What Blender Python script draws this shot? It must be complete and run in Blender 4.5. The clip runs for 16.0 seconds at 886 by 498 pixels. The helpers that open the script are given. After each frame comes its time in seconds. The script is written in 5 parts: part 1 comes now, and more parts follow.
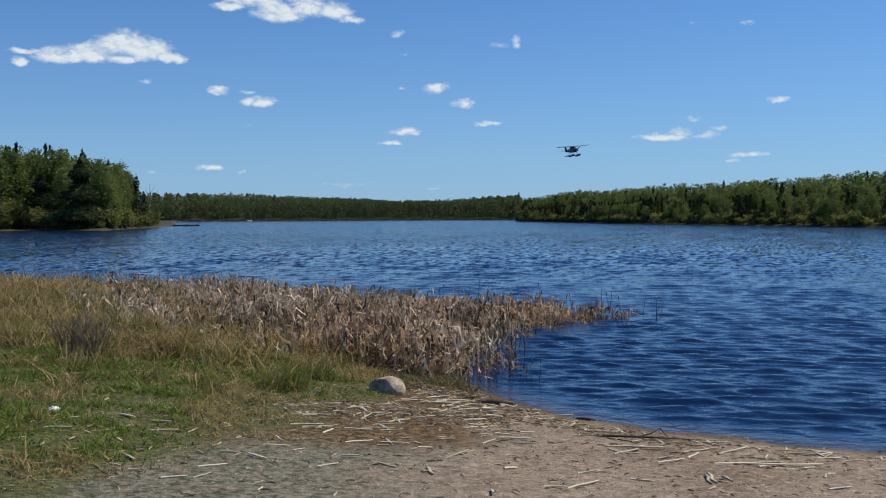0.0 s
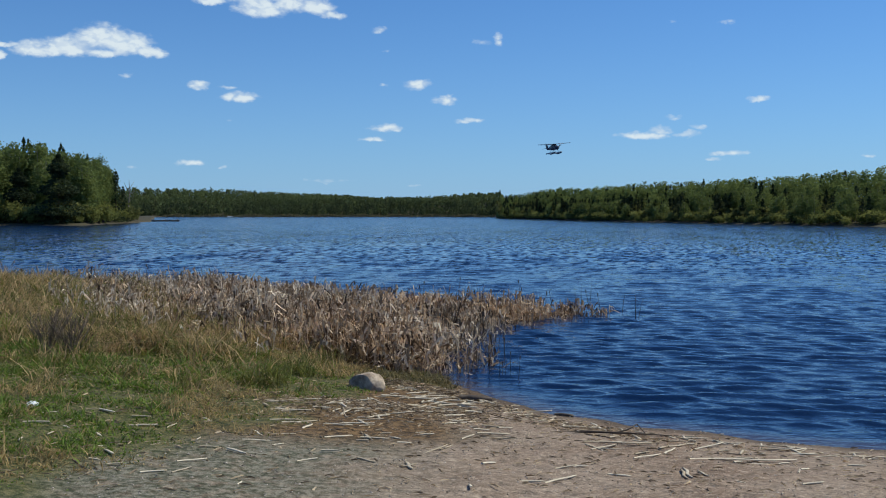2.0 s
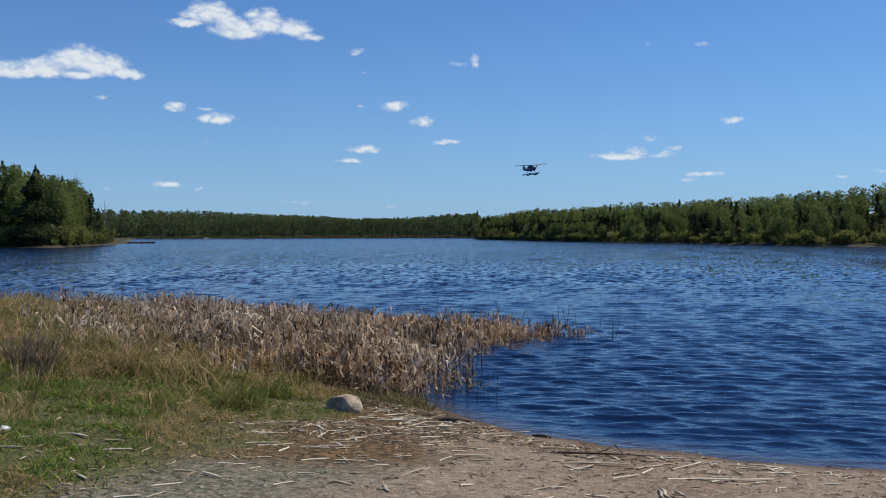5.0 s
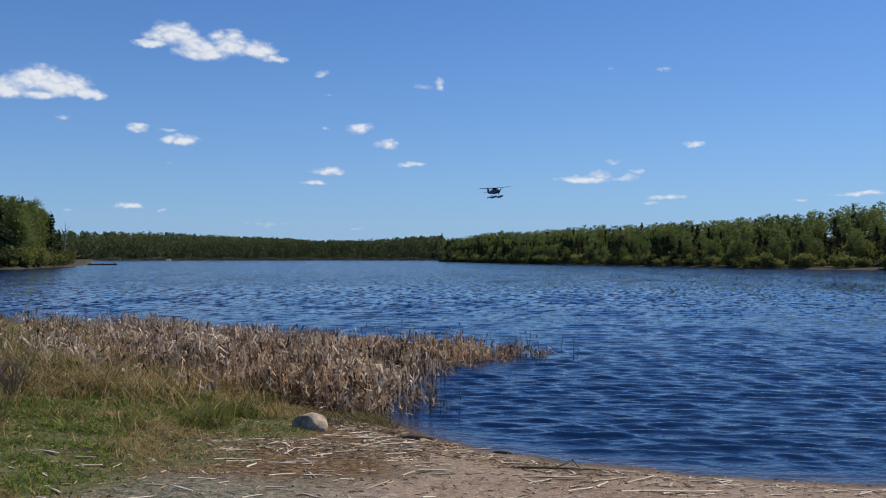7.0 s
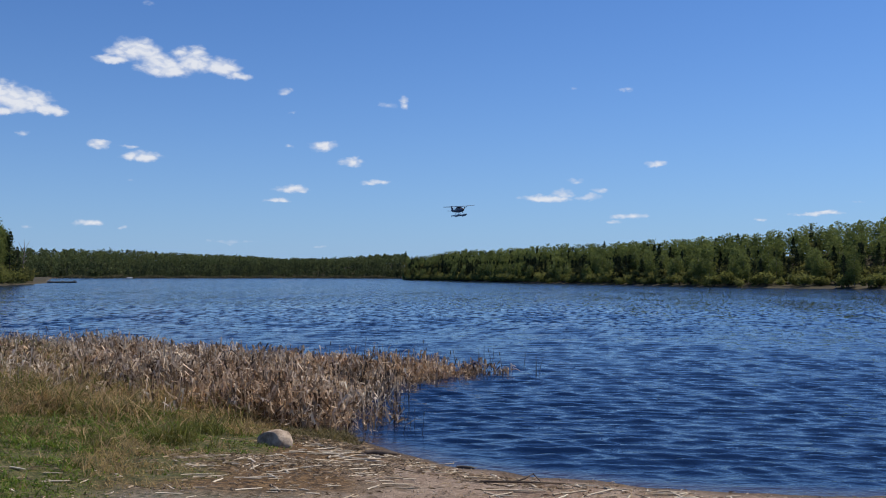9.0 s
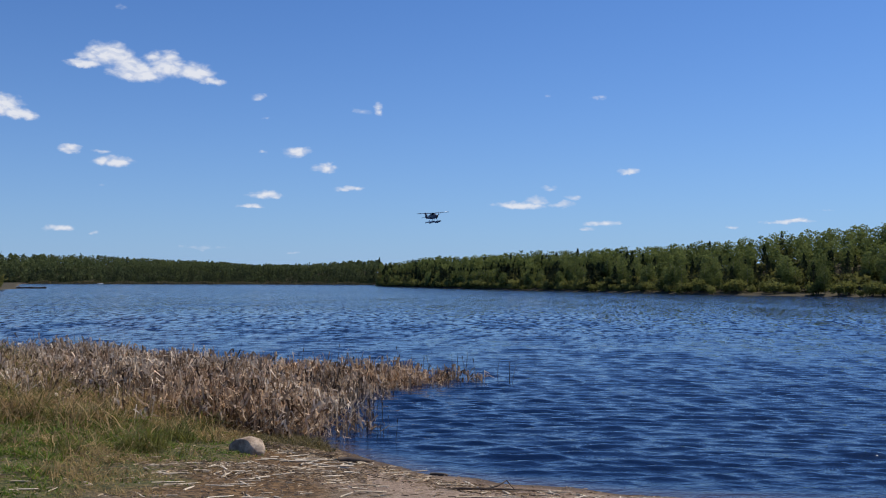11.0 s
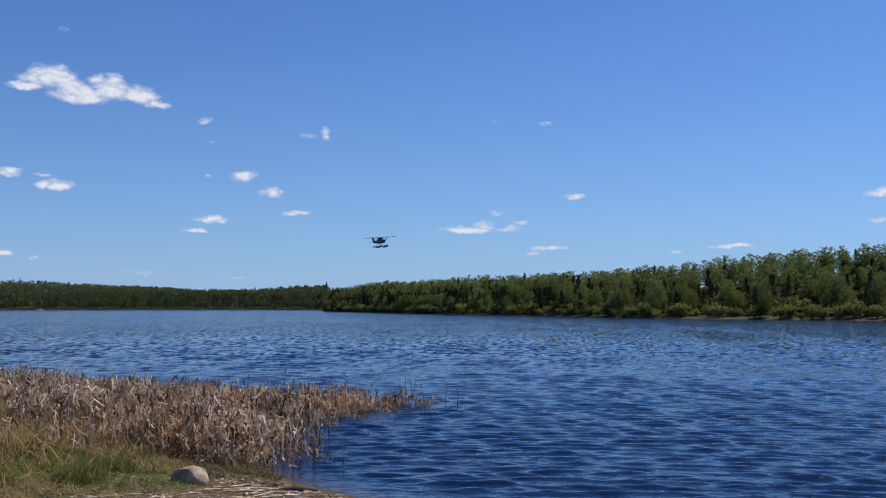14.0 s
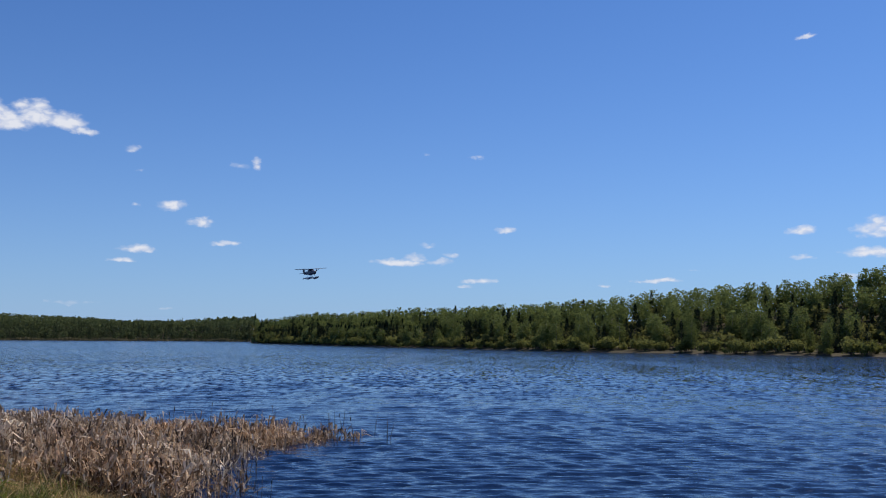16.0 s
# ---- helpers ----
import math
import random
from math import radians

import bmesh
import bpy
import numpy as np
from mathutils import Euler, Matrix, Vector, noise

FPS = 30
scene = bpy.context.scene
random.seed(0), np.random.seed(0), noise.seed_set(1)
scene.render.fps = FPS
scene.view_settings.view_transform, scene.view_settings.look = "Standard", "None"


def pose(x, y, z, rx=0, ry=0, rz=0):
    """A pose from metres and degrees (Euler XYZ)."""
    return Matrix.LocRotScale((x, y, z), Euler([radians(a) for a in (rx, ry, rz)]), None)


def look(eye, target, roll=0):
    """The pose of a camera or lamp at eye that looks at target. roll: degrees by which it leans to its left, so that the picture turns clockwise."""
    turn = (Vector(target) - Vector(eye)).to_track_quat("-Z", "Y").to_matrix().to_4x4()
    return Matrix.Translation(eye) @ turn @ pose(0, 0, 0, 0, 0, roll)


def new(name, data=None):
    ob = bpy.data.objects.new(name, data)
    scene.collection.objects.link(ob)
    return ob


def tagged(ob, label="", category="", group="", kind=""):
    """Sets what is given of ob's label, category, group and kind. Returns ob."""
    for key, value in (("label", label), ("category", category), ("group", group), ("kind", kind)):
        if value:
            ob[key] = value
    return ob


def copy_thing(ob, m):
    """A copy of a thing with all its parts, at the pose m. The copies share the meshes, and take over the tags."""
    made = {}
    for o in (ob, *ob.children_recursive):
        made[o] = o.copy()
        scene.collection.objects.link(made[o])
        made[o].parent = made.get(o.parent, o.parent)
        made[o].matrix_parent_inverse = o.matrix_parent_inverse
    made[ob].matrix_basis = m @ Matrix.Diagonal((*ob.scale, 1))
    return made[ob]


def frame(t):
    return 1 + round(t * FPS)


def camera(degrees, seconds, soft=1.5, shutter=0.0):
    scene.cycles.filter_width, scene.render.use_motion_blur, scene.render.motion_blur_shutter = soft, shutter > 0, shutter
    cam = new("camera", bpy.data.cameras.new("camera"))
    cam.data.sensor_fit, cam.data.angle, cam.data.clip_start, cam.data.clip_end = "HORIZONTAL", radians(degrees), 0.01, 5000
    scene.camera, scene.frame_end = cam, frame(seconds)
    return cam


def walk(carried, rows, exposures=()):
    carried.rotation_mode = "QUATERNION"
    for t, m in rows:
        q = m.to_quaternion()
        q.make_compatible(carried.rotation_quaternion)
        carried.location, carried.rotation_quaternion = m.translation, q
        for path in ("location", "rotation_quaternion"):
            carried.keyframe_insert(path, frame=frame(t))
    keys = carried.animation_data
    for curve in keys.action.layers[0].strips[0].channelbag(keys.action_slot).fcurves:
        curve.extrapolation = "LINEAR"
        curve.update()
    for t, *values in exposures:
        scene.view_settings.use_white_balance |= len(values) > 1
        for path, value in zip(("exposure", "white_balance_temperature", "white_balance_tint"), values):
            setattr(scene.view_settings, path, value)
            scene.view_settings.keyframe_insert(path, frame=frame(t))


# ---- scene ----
# ---------------------------------------------------------------- camera
cam = camera(47.64, 16.0, soft=1.1)
EYE = 3.0
# seconds, east, north, yaw, pitch, roll
ROWS = [
    (0.0, -0.000, 0.640, -0.002, -1.854, 0.314),
    (0.5, 0.003, 0.619, -0.286, -2.086, 0.183),
    (1.0, 0.006, 0.601, -0.562, -2.220, 0.104),
    (1.5, 0.009, 0.592, -0.835, -2.195, -0.002),
    (2.0, 0.011, 0.577, -1.080, -2.038, -0.008),
    (2.5, 0.013, 0.576, -1.294, -1.829, -0.006),
    (3.0, 0.015, 0.592, -1.489, -1.644, 0.055),
    (3.5, 0.017, 0.595, -1.672, -1.453, 0.064),
    (4.0, 0.020, 0.615, -1.866, -1.272, 0.104),
    (6.5, 0.019, 0.294, -3.716, 0.064, 0.095),
    (7.0, 0.009, 0.111, -4.382, 0.427, 0.049),
    (7.5, -0.003, -0.039, -4.997, 0.746, 0.041),
    (8.0, -0.011, -0.114, -5.540, 1.015, -0.025),
    (8.5, -0.019, -0.180, -6.008, 1.270, -0.038),
    (9.0, -0.022, -0.191, -6.444, 1.470, -0.047),
    (11.5, -0.024, -0.163, -8.338, 1.902, -0.148),
    (12.0, -0.019, -0.122, -8.787, 1.973, -0.055),
    (12.5, -0.015, -0.089, -9.327, 2.112, -0.015),
    (13.0, -0.009, -0.052, -9.840, 2.393, 0.000),
    (13.5, -0.008, -0.044, -10.375, 2.825, 0.009),
    (14.0, -0.008, -0.043, -10.933, 3.255, 0.004),
    (14.5, -0.010, -0.048, -11.636, 3.704, -0.063),
    (15.0, -0.017, -0.076, -12.528, 4.143, -0.064),
    (15.5, -0.023, -0.095, -13.622, 4.617, -0.222),
    (16.0, -0.028, -0.105, -14.893, 5.119, -0.330),
]
walk(cam, [(t, pose(x, y, EYE, 90 + pitch, roll, yaw)) for t, x, y, yaw, pitch, roll in ROWS],
     [(0.0, -0.25, 6480, 5), (1.0, -0.25, 6390, 4), (2.0, -0.25, 6210, 2), (3.0, -0.25, 6220, 2), (4.0, -0.25, 6380, 4), (6.5, -0.25, 6500, 10), (16.0, -0.25, 6500, 14)])

# ---------------------------------------------------------------- world, sun
SUN_AZ, SUN_EL = 63.0, 54.0          # degrees to the right of north, above the horizon
SKY_GAIN, CLOUD_GAIN, SKY_TINT = 0.09, 1.0, (0.455, 0.82, 1.34)
HAZE = (0.455, 0.675, 1.03)
sun_data = bpy.data.lights.new("sun", "SUN")
sun_data.energy, sun_data.angle, sun_data.color = 4.6, radians(0.53), (1.0, 0.90, 0.74)
sun = new("sun", sun_data)
sa, se = radians(SUN_AZ), radians(SUN_EL)
sun.matrix_world = look((40 * math.sin(sa), 40 * math.cos(sa), 60), (40 * math.sin(sa) - math.sin(sa) * math.cos(se), 40 * math.cos(sa) - math.cos(sa) * math.cos(se), 60 - math.sin(se)))

# fair-weather clouds: degrees right of north, degrees up, half width, half height
CUMULUS = [(-17.65, 9.35, 1.24, 0.62), (-16.58, 9.06, 1.61, 0.56), (-19.32, 8.71, 1.73, 0.46), (-20.95, 8.46, 1.24, 0.31), (-14.96, 8.66, 0.68, 0.25), (-17.38, 8.5, 0.93, 0.2), (-22.28, 8.72, 0.81, 0.15), (-22.81, 8.2, 0.37, 0.22), (-10.73, 12.08, 1.24, 0.56), (-11.91, 11.52, 0.91, 0.2), (-7.68, 11.71, 0.91, 0.65), (-9.06, 11.2, 1.37, 0.42), (-9.5, 11.62, 0.8, 0.42), (-6.03, 11.44, 0.98, 0.42), (-5.18, 10.98, 0.59, 0.2)]
SMALL_CLOUDS = [(-12.46, 7.03, 0.71, 0.22), (-10.18, 6.42, 1.02, 0.31), (-13.01, 2.76, 0.62, 0.19), (-0.44, 7.25, 0.84, 0.28), (1.15, 6.3, 0.77, 0.28), (2.54, 5.23, 0.84, 0.19), (-2.19, 4.8, 0.84, 0.28), (-2.93, 4.16, 0.71, 0.15), (4.15, 9.78, 0.34, 0.4), (12.52, 4.31, 1.49, 0.22), (13.32, 4.56, 0.74, 0.28), (14.62, 4.35, 0.77, 0.22), (18.45, 6.18, 0.65, 0.19), (16.86, 3.29, 0.99, 0.15), (16.21, 3.01, 0.46, 0.12)]
EAST_CLOUDS = [(34.68, 5.97, 0.81, 0.26), (38.43, 5.93, 1.17, 0.58), (37.9, 4.69, 1.49, 0.29), (34.64, 4.5, 0.78, 0.19), (23.9, 3.02, 0.36, 0.13), (26.95, 3.27, 1.36, 0.13), (37.03, 3.42, 0.49, 0.19), (35.09, 16.2, 0.55, 0.13)]
WISPS = [(-16.27, 7.43, 0.37, 0.25), (-11.34, 6.93, 0.93, 0.15), (-10.91, 5.15, 0.31, 0.15), (-11.24, 2.53, 0.31, 0.12), (-5.28, 1.86, 1.49, 0.19), (-2.52, 10.22, 0.62, 0.22), (-2.23, 7.26, 0.25, 0.19), (3.17, 9.62, 0.87, 0.25), (13.83, 10.49, 0.31, 0.15), (16.69, 10.33, 0.68, 0.15), (13.93, 5.34, 0.62, 0.19), (-0.57, 1.53, 0.5, 0.12), (-16.05, 2.45, 0.37, 0.12), (15.29, 4.74, 0.62, 0.25), (-10, 14.73, 0.52, 0.23), (-2.15, 9.1, 0.46, 0.13), (-2.7, 10.29, 0.42, 0.13), (28.66, 3.88, 0.71, 0.13)]


class Nodes:
    """A small wrapper to write node trees in one line each."""

    def __init__(self, tree):
        self.tree = tree

    def put(self, kind, props=None, **sockets):
        n = self.tree.nodes.new(kind)
        for k, v in (props or {}).items():
            setattr(n, k, v)
        for k, v in sockets.items():
            key = int(k[1:]) if k[0] == "i" and k[1:].isdigit() else k.replace("_", " ")
            if isinstance(v, bpy.types.NodeSocket):
                self.tree.links.new(v, n.inputs[key])
            else:
                n.inputs[key].default_value = v
        return n

    def math(self, op, a, b=0.0, c=0.0, clamp=False):
        return self.put("ShaderNodeMath", {"operation": op, "use_clamp": clamp}, i0=a, i1=b, i2=c).outputs[0]

    def vec(self, op, a, b=(0, 0, 0), c=(0, 0, 0)):
        n = self.put("ShaderNodeVectorMath", {"operation": op}, i0=a, i1=b, i2=c)
        return n.outputs["Value"] if op in ("DOT_PRODUCT", "LENGTH") else n.outputs[0]

    def scale(self, a, s):
        n = self.put("ShaderNodeVectorMath", {"operation": "SCALE"}, i0=a)
        if isinstance(s, bpy.types.NodeSocket):
            self.tree.links.new(s, n.inputs["Scale"])
        else:
            n.inputs["Scale"].default_value = s
        return n.outputs[0]

    def noise(self, v, scale, detail=3.0, rough=0.5, distort=0.0):
        return self.put("ShaderNodeTexNoise", None, Vector=v, Scale=scale, Detail=detail, Roughness=rough, Distortion=distort)

    def smooth(self, x, lo, hi, a=0.0, b=1.0):
        n = self.put("ShaderNodeMapRange", {"interpolation_type": "SMOOTHSTEP"}, i0=x)
        for k, v in (("From Min", lo), ("From Max", hi), ("To Min", a), ("To Max", b)):
            n.inputs[k].default_value = v
        return n.outputs[0]

    def mix(self, f, a, b, blend="MIX"):
        n = self.tree.nodes.new("ShaderNodeMix")
        n.data_type, n.blend_type = "RGBA", blend
        for sock, v in ((n.inputs[0], f), (n.inputs[6], a), (n.inputs[7], b)):
            if isinstance(v, bpy.types.NodeSocket):
                self.tree.links.new(v, sock)
            else:
                sock.default_value = v if sock is n.inputs[0] else (*v, 1)
        return n.outputs[2]


def build_world():
    w = bpy.data.worlds.new("sky")
    scene.world = w
    w.use_nodes = True
    w.node_tree.nodes.clear()
    n = Nodes(w.node_tree)
    sky = n.put("ShaderNodeTexSky", {"sky_type": "NISHITA", "sun_disc": False, "sun_elevation": se, "sun_rotation": sa,
                                     "air_density": 1.0, "dust_density": 0.55, "ozone_density": 2.0, "altitude": 300.0})
    way = n.put("ShaderNodeTexCoord").outputs["Generated"]
    sep = n.put("ShaderNodeSeparateXYZ", None, i0=way)
    az = n.math("DEGREES", n.math("ARCTAN2", sep.outputs[0], sep.outputs[1]))
    el = n.math("DEGREES", n.math("ARCSINE", sep.outputs[2]))
    flat = n.put("ShaderNodeCombineXYZ", None, i0=az, i1=el).outputs[0]
    tall = n.vec("MULTIPLY", flat, (1.0, 1.7, 1.0))
    warp = n.noise(tall, 0.9, 4.0, 0.6)
    shift = n.vec("MULTIPLY", n.vec("SUBTRACT", warp.outputs["Color"], (0.5, 0.5, 0.5)), (1.1, 0.5, 0.0))
    here = n.vec("ADD", flat, shift)
    best = None
    for group, thick in ((CUMULUS, 1.12), (SMALL_CLOUDS, 0.86), (EAST_CLOUDS, 0.80), (WISPS, 0.38)):
        for a, e, wide, high in group:
            wide, high = wide * 1.25, high * 1.3
            d = n.vec("MULTIPLY_ADD", here, (1 / wide, 1 / high, 0), (-a / wide, -e / high, 0))
            low = n.math("MINIMUM", n.put("ShaderNodeSeparateXYZ", None, i0=d).outputs[1], 0.0)
            v = n.math("SUBTRACT", thick, n.math("MULTIPLY_ADD", n.math("MULTIPLY", low, low), 0.5, n.vec("DOT_PRODUCT", d, d)))
            best = v if best is None else n.math("SMOOTH_MAX", best, v, 0.55) if group is CUMULUS else n.math("MAXIMUM", best, v)
    # scattered clouds for the part of the sky that is never in view
    rest = n.noise(n.vec("MULTIPLY", flat, (1.0, 1.8, 1.0)), 0.14, 3.0, 0.55).outputs["Fac"]
    away = n.smooth(n.math("ABSOLUTE", n.math("SUBTRACT", az, 8.0)), 44.0, 60.0)
    best = n.math("MAXIMUM", best, n.math("MULTIPLY", n.math("SUBTRACT", n.math("MULTIPLY", rest, away), 0.62), 5.0))
    def billow(at):
        lump = n.put("ShaderNodeTexVoronoi", {"feature": "SMOOTH_F1"}, Vector=at, Scale=1.15, Smoothness=0.55, Detail=2.0, Roughness=0.5).outputs["Distance"]
        return n.math("MULTIPLY_ADD", n.noise(at, 2.6, 3.0, 0.5).outputs["Fac"], 0.45, n.math("MULTIPLY", lump, -0.9))

    stirred = n.vec("MULTIPLY_ADD", n.vec("SUBTRACT", n.noise(tall, 1.4, 2.0, 0.5).outputs["Color"], (0.5, 0.5, 0.5)), (0.5, 0.5, 0.0), tall)
    puff = billow(stirred)
    above = billow(n.vec("ADD", stirred, (0.10, 0.30, 0.0)))
    dens = n.math("ADD", best, n.math("MULTIPLY_ADD", puff, 0.95, 0.42))
    cover = n.smooth(dens, -0.2, 1.0)
    body = n.math("MULTIPLY", n.smooth(dens, 0.1, 1.0, 0.45, 1.0), n.smooth(n.math("SUBTRACT", puff, above), -0.16, 0.10, 0.5, 1.0))
    white = n.mix(body, (0.66, 0.75, 0.92), (0.93, 0.97, 1.02))
    blue = n.vec("MULTIPLY", n.scale(sky.outputs[0], SKY_GAIN), SKY_TINT)
    haze = n.math("MULTIPLY", n.math("EXPONENT", n.math("MULTIPLY", n.math("MAXIMUM", el, 0.0), -0.15)), 0.62)
    blue = n.mix(haze, blue, HAZE)
    out = n.mix(n.math("MULTIPLY", cover, 0.93), blue, n.scale(white, CLOUD_GAIN))
    bg = n.put("ShaderNodeBackground", None, Color=out, Strength=1.0)
    n.put("ShaderNodeOutputWorld", None, Surface=bg.outputs[0])


build_world()

# ---------------------------------------------------------------- materials


def material(name):
    m = bpy.data.materials.new(name)
    m.use_nodes = True
    m.node_tree.nodes.clear()
    return m, Nodes(m.node_tree)


def finish(m, n, color, rough=0.8, bump=None, strength=0.5, dist=0.02, spec=0.4, metal=0.0, trans=None):
    p = n.put("ShaderNodeBsdfPrincipled", None, Base_Color=color if isinstance(color, bpy.types.NodeSocket) else (*color, 1), Roughness=rough, Metallic=metal)
    p.inputs["Specular IOR Level"].default_value = spec
    if bump is not None:
        b = n.put("ShaderNodeBump", None, Height=bump, Strength=strength, Distance=dist)
        n.tree.links.new(b.outputs[0], p.inputs["Normal"])
    shader = p.outputs[0]
    if trans is not None:
        t = n.put("ShaderNodeBsdfTranslucent", None, Color=color if isinstance(color, bpy.types.NodeSocket) else (*color, 1))
        shader = n.put("ShaderNodeMixShader", None, i0=trans, i1=shader, i2=t.outputs[0]).outputs[0]
    n.put("ShaderNodeOutputMaterial", None, Surface=shader)
    return m


def plain(name, color, rough=0.6, spread=0.25, scale=6.0, metal=0.0, spec=0.4, bump=0.3):
    """A surface of one hue with grain and stains at two scales."""
    m, n = material(name)
    v = n.put("ShaderNodeTexCoord").outputs["Object"]
    a = n.noise(v, scale, 4.0, 0.6).outputs["Fac"]
    b = n.noise(v, scale * 7, 3.0, 0.6).outputs["Fac"]
    f = n.math("ADD", n.math("MULTIPLY", a, 0.65), n.math("MULTIPLY", b, 0.35))
    c = n.mix(n.smooth(f, 0.3, 0.7), tuple(x * (1 - spread) for x in color), tuple(min(1, x * (1 + spread)) for x in color))
    return finish(m, n, c, rough, b, bump, 0.01, spec, metal)


def leafy(name, dark, light, trans=0.3, rough=0.6, joined=False):
    """Foliage: every tree its own tone, every leaf clump a little off it."""
    m, n = material(name)
    tree = n.put("ShaderNodeAttribute", {"attribute_name": "tree"}).outputs["Fac"] if joined else n.put("ShaderNodeObjectInfo").outputs["Random"]
    leaf = n.put("ShaderNodeNewGeometry").outputs["Random Per Island"]
    f = n.math("ADD", n.math("MULTIPLY", tree, 0.6), n.math("MULTIPLY", leaf, 0.4))
    c = n.mix(f, dark, light)
    return finish(m, n, c, max(rough, 0.8), spec=0.08, trans=trans)


def blade_material(name, trans=0.25):
    """Grass and reed blades: the tone comes with each blade."""
    m, n = material(name)
    col = n.put("ShaderNodeAttribute", {"attribute_name": "tone"}).outputs["Color"]
    leaf = n.put("ShaderNodeNewGeometry").outputs["Random Per Island"]
    c = n.scale(col, n.math("MULTIPLY_ADD", leaf, 0.7, 0.65))
    return finish(m, n, c, 0.65, spec=0.3, trans=trans)


def ground_material():
    m, n = material("shore_ground")
    v = n.put("ShaderNodeTexCoord").outputs["Object"]
    green = n.put("ShaderNodeAttribute", {"attribute_name": "grass"}).outputs["Fac"]
    peat = n.put("ShaderNodeAttribute", {"attribute_name": "peat"}).outputs["Fac"]
    wet = n.put("ShaderNodeAttribute", {"attribute_name": "wet"}).outputs["Fac"]
    wood = n.put("ShaderNodeAttribute", {"attribute_name": "forest"}).outputs["Fac"]
    big = n.noise(v, 0.55, 4.0, 0.6).outputs["Fac"]
    mid = n.noise(v, 5.0, 4.0, 0.65).outputs["Fac"]
    blot = n.noise(v, 12.0, 4.0, 0.7).outputs["Fac"]
    fine = n.noise(v, 42.0, 3.0, 0.7).outputs["Fac"]
    cell = n.put("ShaderNodeTexVoronoi", {"feature": "F1"}, Vector=v, Scale=22.0)
    moss = n.put("ShaderNodeAttribute", {"attribute_name": "moss"}).outputs["Fac"]
    stone = n.mix(n.put("ShaderNodeSeparateColor", None, i0=cell.outputs["Color"]).outputs[0], (0.11, 0.08, 0.058), (0.47, 0.38, 0.29))
    sand = n.mix(n.smooth(big, 0.35, 0.65), (0.21, 0.138, 0.090), (0.305, 0.230, 0.168))
    gravel = n.mix(n.smooth(blot, 0.40, 0.60, 0.1, 0.55), sand, stone)
    gravel = n.mix(n.smooth(n.math("MULTIPLY", fine, mid), 0.27, 0.36), gravel, (0.11, 0.085, 0.064))
    dull = n.mix(n.smooth(blot, 0.36, 0.62), (0.055, 0.060, 0.030), (0.20, 0.185, 0.14))
    gravel = n.mix(n.math("MULTIPLY", moss, n.smooth(mid, 0.3, 0.55, 0.45, 1.0)), gravel, dull)
    brown = n.mix(n.smooth(blot, 0.35, 0.65), (0.042, 0.025, 0.010), (0.185, 0.113, 0.050))
    # soil under the grass, its colour darkened to give shade between tufts
    straw = n.mix(n.smooth(blot, 0.35, 0.65), (0.042, 0.056, 0.014), (0.135, 0.118, 0.046))
    c = n.mix(peat, gravel, brown)
    c = n.mix(green, c, straw)
    c = n.mix(wet, c, n.mix(mid, (0.055, 0.038, 0.025), (0.115, 0.082, 0.055)))
    c = n.mix(wood, c, n.mix(mid, (0.035, 0.032, 0.016), (0.095, 0.08, 0.045)))
    grit = n.noise(v, 75.0, 2.0, 0.6).outputs["Fac"]
    speck = n.math("ADD", n.math("MULTIPLY", grit, 0.6), n.math("MULTIPLY", blot, 0.4))
    c = n.scale(c, n.smooth(speck, 0.36, 0.64, 0.65, 1.4))
    h = n.math("ADD", n.math("MULTIPLY", n.math("SUBTRACT", 1.0, cell.outputs["Distance"]), 0.6), fine)
    return finish(m, n, c, 0.9, h, 0.7, 0.02, 0.25)


